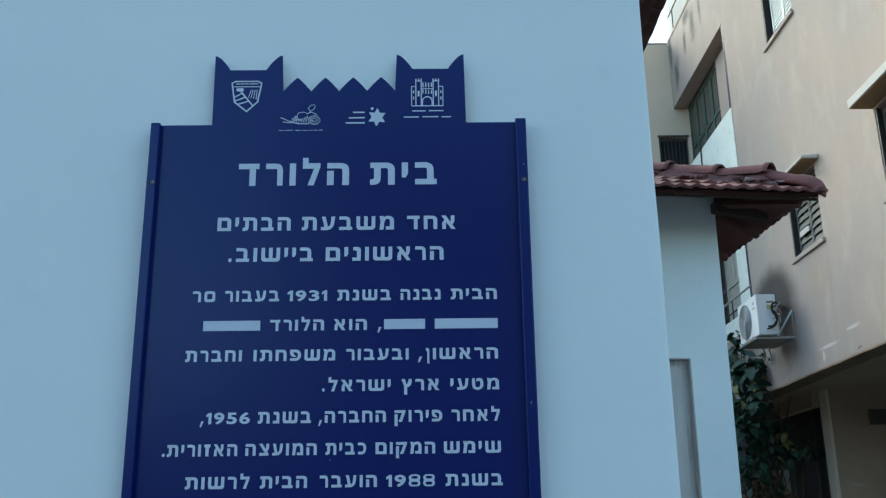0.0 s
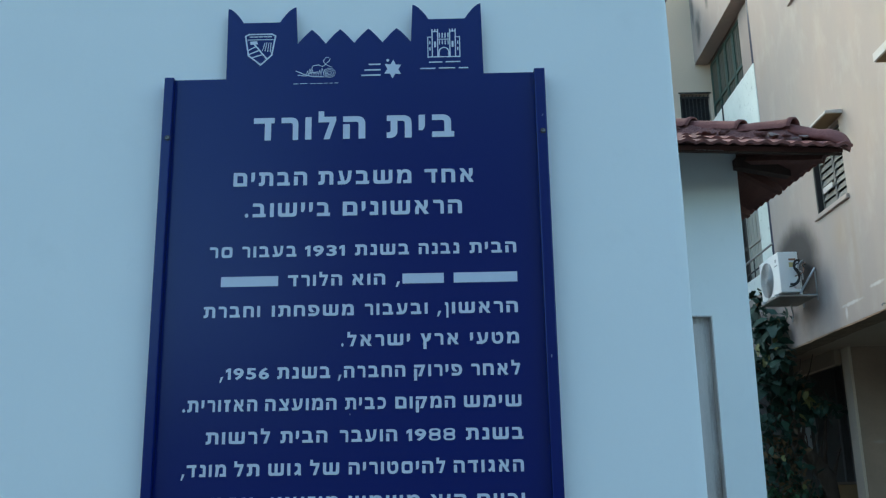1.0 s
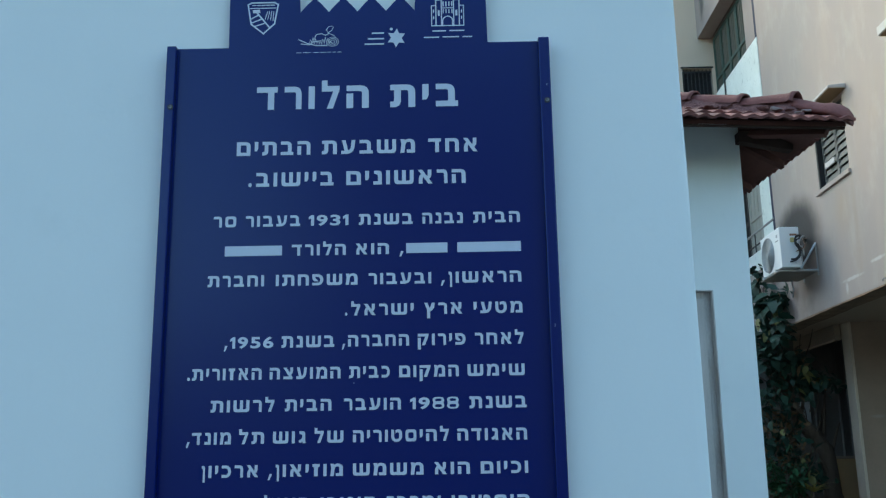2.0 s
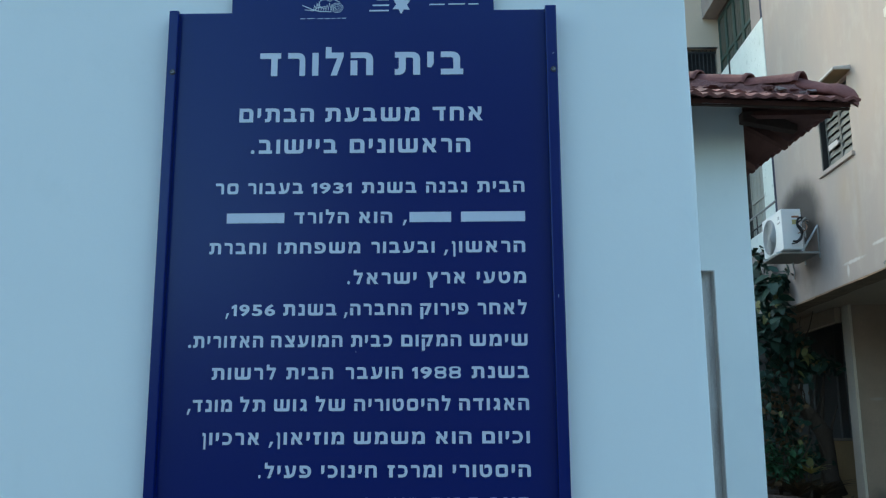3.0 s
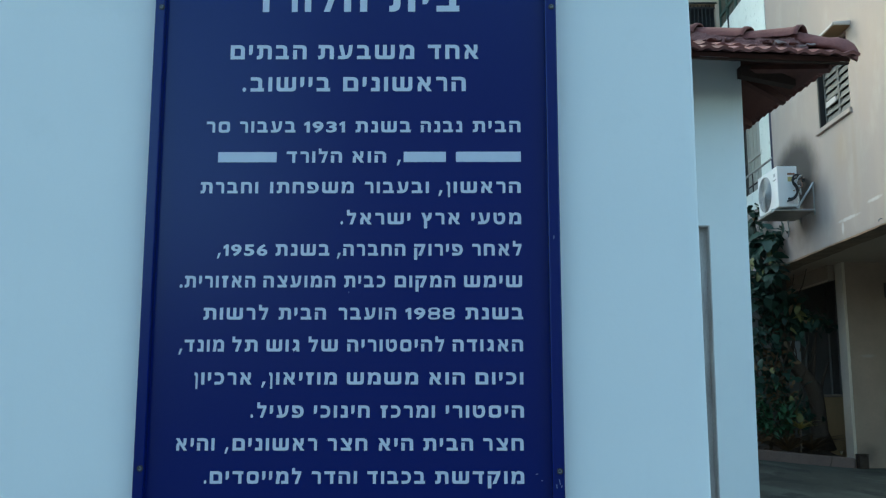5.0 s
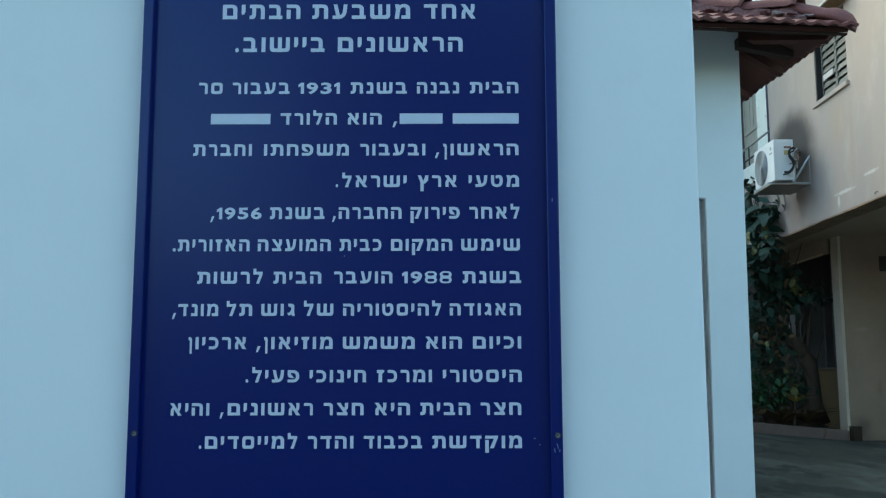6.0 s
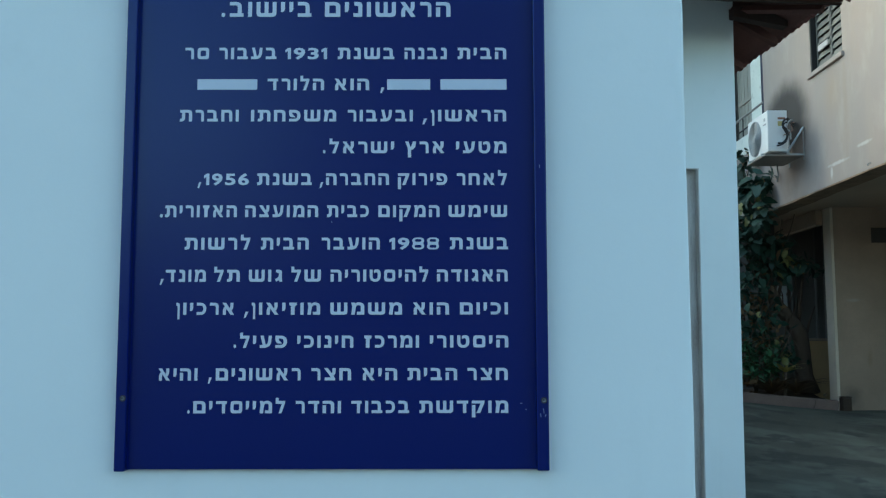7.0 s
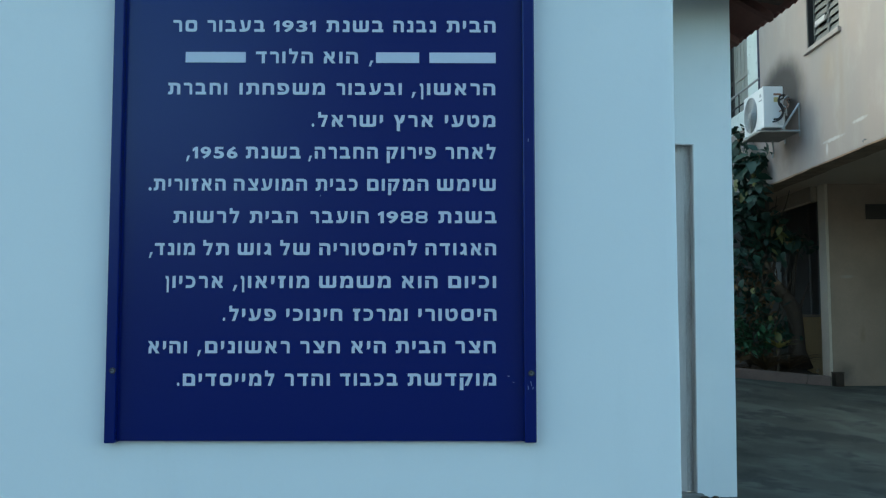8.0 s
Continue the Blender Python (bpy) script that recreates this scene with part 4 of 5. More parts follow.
def emblems():
    # shield
    bm = bmesh.new()
    cx = -0.3165
    shield = [(cx - 0.026, 2.0090), (cx - 0.020, 2.0125), (cx + 0.020, 2.0125), (cx + 0.026, 2.0090), (cx + 0.020, 1.9730), (cx + 0.0015, 1.9550), (cx - 0.020, 1.9730)]
    stroke(bm, shield, 0.0026, True)
    stroke(bm, [(cx - 0.022, 2.0025), (cx + 0.022, 2.0025)], 0.0016)
    for k in range(5):
        stroke(bm, [(cx - 0.018 + 0.008 * k, 2.0078), (cx - 0.013 + 0.008 * k, 2.0078)], 0.002)
    stroke(bm, [(cx - 0.012, 1.9960), (cx + 0.012, 1.9660)], 0.0026)
    stroke(bm, [(cx - 0.020, 1.9830), (cx - 0.007, 1.9900)], 0.0022)
    stroke(bm, [(cx - 0.018, 1.9760), (cx - 0.003, 1.9820)], 0.0022)
    stroke(bm, [(cx - 0.014, 1.9690), (cx + 0.002, 1.9740)], 0.0022)
    for k in range(4):
        stroke(bm, [(cx + 0.004 + 0.0045 * k, 1.9820 - 0.001 * k), (cx + 0.008 + 0.0035 * k, 1.9960)], 0.0013)
    fill(bm, [(cx - 0.018, 1.9990), (cx - 0.006, 2.0000), (cx - 0.004, 1.9940), (cx - 0.017, 1.9930)])
    part("emblem", bm, LETTER, panel, "pale outline shield emblem")
    # sketched waggon
    bm = bmesh.new()
    for r in (0.006, 0.0085, 0.003):
        stroke(bm, [(-0.196 + r * 1.2 * math.cos(math.tau * k / 14), 1.9375 + r * math.sin(math.tau * k / 14)) for k in range(14)], 0.0009, True)
    stroke(bm, [(-0.254, 1.9425), (-0.238, 1.9350), (-0.224, 1.9310), (-0.206, 1.9305)], 0.0016)
    stroke(bm, [(-0.250, 1.9345), (-0.236, 1.9325), (-0.228, 1.9385), (-0.216, 1.9400)], 0.0013)
    for k in range(9):
        u = -0.236 + 0.0042 * k
        stroke(bm, [(u, 1.9330), (u + 0.002, 1.9420 + 0.004 * math.sin(k * 1.3)), (u + 0.005, 1.9355)], 0.0009)
    stroke(bm, [(-0.228, 1.9420), (-0.224, 1.9515), (-0.215, 1.9530), (-0.208, 1.9495), (-0.202, 1.9530), (-0.192, 1.9480)], 0.0012)
    stroke(bm, [(-0.203, 1.9530), (-0.207, 1.9600), (-0.203, 1.9660), (-0.197, 1.9665)], 0.0011)
    stroke(bm, [(-0.203, 1.9550), (-0.197, 1.9590), (-0.195, 1.9645)], 0.0011)
    for x0, x1 in ((-0.258, -0.249), (-0.247, -0.233), (-0.229, -0.219), (-0.217, -0.207), (-0.205, -0.198), (-0.196, -0.190), (-0.188, -0.180)):
        stroke(bm, [(x0 + 0.001, 1.9185), (x1 - 0.001, 1.9185)], 0.0011)
    part("emblem", bm, LETTER, panel, "pale line sketch emblem with a small caption bar")
    # six-pointed star with three caption bars
    bm = bmesh.new()
    star = []
    for k in range(12):
        q = math.tau * k / 12 + 0.05
        r = 0.0175 if k % 2 == 0 else 0.0098
        star.append((-0.087 + r * 0.95 * math.sin(q), 1.9420 + r * math.cos(q)))
    fill(bm, star)
    fill(bm, [(-0.0955 + 0.0027 * math.cos(math.tau * k / 8), 1.9585 + 0.0027 * math.sin(math.tau * k / 8)) for k in range(8)])
    for z, x0 in ((1.9515, -0.131), (1.9415, -0.138), (1.9315, -0.1435)):
        stroke(bm, [(x0 + 0.0035, z), (-0.1095, z)], 0.0027)
    part("emblem", bm, LETTER, panel, "pale star emblem beside three caption bars")
    # gatehouse
    bm = bmesh.new()
    cx = 0.0012
    for s in (-1, 1):
        stroke(bm, [(cx + s * 0.0275, 1.9630), (cx + s * 0.0275, 2.0005), (cx + s * 0.020, 2.0005)], 0.0016)
        stroke(bm, [(cx + s * 0.020, 1.9630), (cx + s * 0.020, 2.0110), (cx + s * 0.0105, 2.0110), (cx + s * 0.0105, 1.9630)], 0.0019)
        for u in (0.020, 0.0152, 0.0105):
            stroke(bm, [(cx + s * u, 2.0110), (cx + s * u, 2.0145)], 0.0022)
        stroke(bm, [(cx + s * 0.0152, 1.9830), (cx + s * 0.0152, 1.9905)], 0.0034)
        stroke(bm, [(cx + s * 0.024, 1.9760), (cx + s * 0.024, 1.9800)], 0.002)
        stroke(bm, [(cx + s * 0.024, 1.9880), (cx + s * 0.024, 1.9920)], 0.002)
    stroke(bm, [(cx - 0.0275, 1.9630), (cx + 0.0275, 1.9630)], 0.0019)
    stroke(bm, [(cx - 0.0105, 1.9960), (cx + 0.0105, 1.9960)], 0.0016)
    for k in range(4):
        u = cx - 0.0075 + 0.005 * k
        stroke(bm, [(u, 2.0000), (u, 2.0070)], 0.0022)
        stroke(bm, [(u, 1.9870), (u, 1.9930)], 0.0018)
    stroke(bm, [(cx - 0.0085, 1.9650), (cx - 0.0085, 1.9720)] + [(cx - 0.0085 * math.cos(math.pi * k / 8), 1.9720 + 0.0085 * math.sin(math.pi * k / 8)) for k in range(9)] + [(cx + 0.0085, 1.9650)], 0.0019)
    for z, runs in ((1.9535, ((-0.026, -0.001), (0.003, 0.030))), (1.9420, ((-0.041, -0.013), (-0.009, 0.021), (0.025, 0.0435)))):
        for x0, x1 in runs:
            stroke(bm, [(x0 + 0.002, z), (x1 - 0.002, z)], 0.0022)
    part("emblem", bm, LETTER, panel, "pale gatehouse emblem above two caption bars")


emblems()


def scratches():
    for x, z, dx, dz in ((0.130, 1.082, 0.004, 0.001), (0.138, 1.073, 0.002, -0.001), (0.163, 1.075, 0.003, -0.016), (0.159, 1.068, 0.001, -0.012), (0.166, 1.064, 0.002, 0.006), (-0.157, 1.3585, 0.0005, -0.003), (0.1615, 1.44, 0.0005, 0.010), (0.164, 1.846, 0.003, 0.006)):
        bm = bmesh.new()
        stroke(bm, [(x, z), (x + 0.45 * dx, z + 0.4 * dz)], 0.0012)
        if x > 0.15:
            for v in bm.verts:
                v.co.y = PANEL_Y - 0.0135
        part("scratch", bm, CHIP, sign, "bare scratch through the paint")


scratches()
# the sign hangs a little out of plumb, its foot nearer to the wall
sign.matrix_basis = pose(0, PANEL_Y, SIGN_Z1, 0.48) @ Matrix.Translation((sign.location.x, sign.location.y - PANEL_Y, sign.location.z - SIGN_Z1))

# ---------------------------------------------------------------- the block of flats
FX = 4.6                                # face of its long side
RETURN_Y = 16.1                         # face of the return wall
BASE_Z, TOP_Z = 3.05, 10.2
flats = thing("apartment_building", (6.5, 10.0, 0.3), "cream rendered block of flats on pillars with shuttered windows", "building")

OPENINGS = {"shuttered": (10.42, 11.33, 4.50, 5.42), "near": (7.55, 8.82, 4.42, 5.38), "high": (10.44, 11.38, 7.52, 8.55), "low_bay": (13.00, RETURN_Y - 0.002, 4.30, 6.05), "high_bay": (13.00, RETURN_Y - 0.002, 7.40, 8.85)}
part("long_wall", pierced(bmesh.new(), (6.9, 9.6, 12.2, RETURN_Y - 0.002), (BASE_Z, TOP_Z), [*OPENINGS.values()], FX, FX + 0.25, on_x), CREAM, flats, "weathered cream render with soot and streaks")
part("return_wall", pierced(bmesh.new(), (0.5, 5.4), (0.2, TOP_Z), [(4.27, 4.82, 7.1, 8.265)], RETURN_Y, RETURN_Y + 0.25, on_y), LIT_CREAM, flats, "cream return wall, its paint lightened for the light it gets")
# Unseen; closed down to the ground to keep light from under the flats
part("unseen_rear_wall", boxed(9.5, 9.75, 6.9, 20.0, 0.2, TOP_Z), CREAM, flats)
part("end_wall", boxed(FX + 0.252, 9.498, 6.9, 7.15, BASE_Z, TOP_Z), CREAM, flats)
part("bay_back_wall", boxed(4.90, 5.1, 12.6, RETURN_Y - 0.004, 3.2, TOP_Z - 0.05), CREAM, flats)
part("flat_roof", boxed(FX + 0.252, 9.498, 7.152, 20.0, TOP_Z - 0.2, TOP_Z - 0.004), STONE, flats)
part("roof_edge", boxed(FX - 0.012, FX + 0.252, 6.9, RETURN_Y - 0.002, TOP_Z + 0.002, TOP_Z + 0.07, 0.01), CREAM, flats)
part("return_roof_edge", boxed(0.5, FX - 0.014, RETURN_Y - 0.012, RETURN_Y + 0.25, TOP_Z + 0.002, TOP_Z + 0.03, 0.008), CREAM, flats)
part("roof_room_wall", boxed(FX + 0.10, FX + 0.3, 7.2, RETURN_Y + 0.1, TOP_Z + 0.072, 12.6), ROOM, flats, "pale wall of a rooftop room")
part("roof_rail", tube(bmesh.new(), [(FX + 0.02, 7.0, 10.72), (FX + 0.02, RETURN_Y - 0.1, 10.72)], 0.014), IRON, flats, "thin dark rail")
for k in range(7):
    part("rail_post", tube(bmesh.new(), [(FX + 0.02, 7.0 + 1.45 * k, TOP_Z + 0.07), (FX + 0.02, 7.0 + 1.45 * k, 10.73)], 0.012, 6), IRON, flats)
part("ceiling", boxed(FX + 0.03, 9.49, 6.9, 20.0, BASE_Z + 0.05, BASE_Z + 0.2), UNDERSIDE, flats, "stained concrete underside of the flats")


def drip_edge():
    """The broken render along the lower edge of the long wall."""
    rng = random.Random(2)
    bm = bmesh.new()
    lower = []
    for k in range(64):
        y = 6.9 + 9.0 * k / 63
        lower.append((y, BASE_Z - 0.004 - 0.022 * max(0.0, 0.45 + noise.noise(Vector((y * 1.7, 3.0, 0)))) - 0.010 * rng.random()))
    slab(bm, lower + [(15.9, BASE_Z - 0.001), (6.9, BASE_Z - 0.001)], FX + 0.004, FX + 0.28, on_x)
    part("drip_edge", bm, DRIP, flats, "crumbling brownish edge of the render")


drip_edge()

# under the flats
# Wall end in a lighter colour, painted for the light from the left
part("pier_edge", boxed(5.455, 5.497, 12.994, 13.246, 0.2, BASE_Z + 0.048, 0.008), EDGE, flats, "end of the wall, its plaster lightened for the side light it catches")
part("pier_wall", boxed(5.499, 9.48, 13.0, 13.24, 0.2, BASE_Z + 0.048, 0.006), SHADED, flats, "dusty beige wall under the flats")
part("beam", boxed(5.36, 5.452, 13.25, 14.89, 2.875, BASE_Z + 0.048, 0.006), BEAM, flats, "stained side beam over a dark opening")
part("beam_strip", boxed(5.352, 5.36, 13.25, 14.89, 2.862, 2.885, 0.002), EDGE, flats, "pale strip along the beam")
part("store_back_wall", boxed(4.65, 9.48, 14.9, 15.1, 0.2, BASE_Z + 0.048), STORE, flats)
# White board added in place of light showing through a gap
part("gap_light_board", boxed(5.36, 5.52, 14.87, 14.897, 1.76, 2.12, 0.004), GAP_WHITE, flats, "white board standing in for a gap of light behind the tree")
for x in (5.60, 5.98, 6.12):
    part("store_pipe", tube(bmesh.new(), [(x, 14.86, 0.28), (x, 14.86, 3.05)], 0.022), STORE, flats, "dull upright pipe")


def vent():
    v = part("vent", boxed(6.02, 6.42, 12.985, 12.998, 2.60, 2.81, 0.003), VENT, flats, "dark louvred vent in the wall")
    for k in range(6):
        z = 2.625 + 0.032 * k
        part("slat", boxed(6.035, 6.405, 12.972, 12.984, z, z + 0.012), VENT, v)


vent()


def louvre_mesh(length, material, name, wide=1.0):
    """A rounded slat along y, tilted."""
    bm = bmesh.new()
    prof = [(-0.006, -0.036 * wide), (0.005, -0.030 * wide), (0.008, 0.0), (0.005, 0.030 * wide), (-0.006, 0.036 * wide), (-0.008, 0.0)]
    rot = Matrix.Rotation(radians(17), 3, "Y")
    ends = []
    for y in (-length / 2, length / 2):
        ends.append([bm.verts.new(rot @ Vector((x, y, z))) for x, z in prof])
    for i in range(6):
        bm.faces.new((ends[0][i], ends[0][(i + 1) % 6], ends[1][(i + 1) % 6], ends[1][i]))
    bm.faces.new(ends[0][::-1])
    bm.faces.new(ends[1])
    return finish(bm, material, name)


def shutter_leaf(window, y0, y1, z0, z1, x, frame_mat, slat_mat, pitch):
    bm = bmesh.new()
    w = 0.026
    for a in ((y0, y0 + w, z0, z1), (y1 - w, y1, z0, z1), (y0 + w, y1 - w, z0, z0 + w), (y0 + w, y1 - w, z1 - w, z1)):
        box(bm, x - 0.02, x + 0.02, a[0], a[1], a[2], a[3])
    leaf = part("shutter_leaf", bm, frame_mat, window)
    me = louvre_mesh(y1 - y0 - 2 * w, slat_mat, "slat", pitch / 0.078)
    n = int((z1 - z0 - 2 * w) / pitch)
    for k in range(n):
        piece("slat", me, pose(x, (y0 + y1) / 2, z0 + w + pitch * (k + 0.5)), window)
    return leaf


def flat_window(opening, slat_mat, frame_mat, pitch, sill_mat, leaves=2, ajar=0.0):
    y0, y1, z0, z1 = opening
    bm = bmesh.new()
    for a in ((y0 + 0.001, y0 + 0.03, z0, z1), (y1 - 0.03, y1 - 0.001, z0, z1), (y0 + 0.03, y1 - 0.03, z0 + 0.001, z0 + 0.03), (y0 + 0.03, y1 - 0.03, z1 - 0.03, z1 - 0.001)):
        box(bm, FX + (0.006 if a[1] > y1 - 0.01 else 0.05), FX + 0.12, a[0], a[1], a[2], a[3])
    w = part("window", bm, frame_mat, flats, "louvred shutter window")
    part("backing", boxed(FX + 0.16, FX + 0.18, y0 + 0.002, y1 - 0.002, z0 + 0.002, z1 - 0.002), DARK, w, "near-black sheet standing in for the unlit room behind the slats")
    step = (y1 - y0 - 0.06 - ajar) / leaves
    for k in range(leaves):
        a = y0 + 0.032 + k * step
        shutter_leaf(w, a, a + step - 0.004, z0 + 0.032, z1 - 0.032, FX + 0.085, slat_mat, slat_mat, pitch)
    part("sill", boxed(FX - 0.035, FX + 0.05, y0 - 0.04, y1 + 0.06, z0 - 0.055, z0 - 0.001, 0.006), sill_mat, w, "pale window sill")
    return w


shut = flat_window(OPENINGS["shuttered"], SLAT, IRON, 0.093, CREAM, 2, 0.02)
part("loose_slat", boxed(FX + 0.030, FX + 0.040, 10.88, 11.16, 4.735, 4.805, 0.003, None), HOOD, shut, "one white slat hanging out of line")
flat_window(OPENINGS["near"], SLAT, IRON, 0.093, CREAM, 2, 0.0)
flat_window(OPENINGS["high"], PALE_SLAT, IRON, 0.05, CREAM, 2, 0.10)


def hood(y0, y1, z0, z1, out):
    """A concrete box canopy over a window, open below."""
    bm = bmesh.new()
    slab(bm, [(FX - out, z0), (FX - 0.001, z0), (FX - 0.001, z1), (FX - out, z1 - 0.02)], y0, y1, on_y)
    bmesh.ops.bevel(bm, geom=list(bm.edges), offset=0.006, segments=1, affect="EDGES")
    part("hood_soffit", boxed(FX - out + 0.012, FX - 0.002, y0 + 0.012, y1 - 0.012, z0 - 0.006, z0 - 0.001), STAINED, flats, "brown stained underside of the hood")
    part("hood_face", boxed(FX - out - 0.006, FX - out - 0.001, y0 + 0.004, y1 - 0.004, z0 + 0.003, z1 - 0.028), HOOD, flats, "pale painted face of the hood")
    return part("window_hood", bm, HOOD, flats, "weathered concrete window hood")


hood(10.27, 11.55, 5.445, 5.50, 0.20)
hood(7.3, 8.87, 5.41, 5.53, 0.24)


def bay(z0, z1, floor_z, leaves, panel_y, panel_mat):
    """A recessed bay with shutter leaves (from, to, materials, frame width, label) behind a white parapet."""
    b = part("parapet", boxed(FX - 0.012, FX + 0.10, 13.002, RETURN_Y - 0.004, floor_z, z0 + 0.0, 0.008), PARAPET, flats, "white painted parapet of a bay")
    for y0, y1, (frame_mat, board_mat), w, text in leaves:
        bm = bmesh.new()
        zb, zt = z0 - 0.25, z1 - 0.07
        for a in ((y0 + 0.004, y0 + w, zb, zt), (y1 - w, y1 - 0.004, zb, zt), (y0 + w, y1 - w, zb, zb + w), (y0 + w, y1 - w, zt - w, zt), (y0 + w, y1 - w, (zb + zt) / 2 - 0.03, (zb + zt) / 2 + 0.03)):
            box(bm, 4.845, 4.885, a[0], a[1], a[2], a[3])
        leaf = part("shutter", bm, frame_mat, flats, text)
        part("shutter_board", boxed(4.866, 4.876, y0 + w, y1 - w, zb + w, zt - w), board_mat, leaf)
        for k in range(4):
            y = y0 + w + (y1 - y0 - 2 * w) * (k + 0.5) / 4
            part("batten", boxed(4.858, 4.8655, y - 0.006, y + 0.006, zb + w, zt - w), board_mat, leaf)
    part("post", boxed(4.605, 4.64, 13.006, 13.10, z0, z1 - 0.01), PIPE, flats, "dark blue corner post")
    part("side_panel", boxed(4.80, 4.86, panel_y, 14.10, z0 - 0.2, z1 - 0.08, 0.004), panel_mat, flats, "pale panel beside the shutters")
    part("bay_sill", boxed(FX + 0.102, 4.898, 13.05, RETURN_Y - 0.006, z0 - 0.45, z0 - 0.42), STONE, flats)
    return b


FOLDS = [14.13, 14.62, 15.08, 15.54, 15.98]
bay(7.40, 8.85, 6.35, [(a, b, (GREEN, OLD_BOARD), 0.055, "dark green folding shutter leaf") for a, b in zip(FOLDS, FOLDS[1:])], 13.45, CREAM)
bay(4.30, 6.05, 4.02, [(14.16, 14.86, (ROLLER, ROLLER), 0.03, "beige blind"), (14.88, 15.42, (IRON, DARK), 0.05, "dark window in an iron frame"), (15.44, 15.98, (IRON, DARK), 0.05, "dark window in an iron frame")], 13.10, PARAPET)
part("handrail", tube(bmesh.new(), [(FX + 0.01, 13.05, 4.61), (FX + 0.01, 16.0, 4.60)], 0.017), RAIL, flats, "pale grey handrail")
part("handrail_bar", tube(bmesh.new(), [(FX + 0.01, 13.3, 4.42), (FX + 0.01, 16.0, 4.40)], 0.012), IRON, flats, "dark lower rail")
for k in (1, 4):
    part("rail_post", tube(bmesh.new(), [(FX + 0.01, 13.3 + 0.65 * k, 4.30), (FX + 0.01, 13.3 + 0.65 * k, 4.60)], 0.010, 6), IRON, flats)
part("downpipe", tube(bmesh.new(), [(FX - 0.03, 14.62, 6.2), (FX - 0.03, 14.62, 7.42)], 0.012), IRON, flats, "thin dark pipe")


def barred_window():
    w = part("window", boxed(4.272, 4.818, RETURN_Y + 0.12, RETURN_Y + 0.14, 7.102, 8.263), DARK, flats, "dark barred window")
    for z in (7.12, 7.66, 8.19):
        part("cross_bar", boxed(4.275, 4.815, RETURN_Y + 0.02, RETURN_Y + 0.032, z, z + 0.025), IRON, w)
    for k in range(8):
        x = 4.30 + 0.07 * k
        part("bar", tube(bmesh.new(), [(x, RETURN_Y + 0.026, 7.11), (x, RETURN_Y + 0.026, 8.255)], 0.008, 6), IRON, w)
    part("lintel_strip", boxed(4.25, 4.84, RETURN_Y - 0.02, RETURN_Y - 0.002, 8.27, 8.295), IRON, w)


barred_window()


part("hook", tube(bmesh.new(), [(FX - 0.001, 9.86, 3.10), (FX - 0.02, 9.86, 3.105), (FX - 0.03, 9.88, 3.09), (FX - 0.02, 9.89, 3.08)], 0.006, 6), STEEL, flats, "bent steel hook")


# ---------------------------------------------------------------- the outdoor unit
def rounded(points, steps=5):
    """A smooth run through points."""
    p = [Vector(q) for q in points]
    p = [2 * p[0] - p[1]] + p + [2 * p[-1] - p[-2]]
    out = []
    for i in range(1, len(p) - 2):
        for k in range(steps):
            t = k / steps
            out.append(0.5 * (2 * p[i] + (p[i + 1] - p[i - 1]) * t + (2 * p[i - 1] - 5 * p[i] + 4 * p[i + 1] - p[i + 2]) * t * t + (3 * p[i] - p[i - 1] - 3 * p[i + 1] + p[i + 2]) * t ** 3))
    return out + [p[-2]]


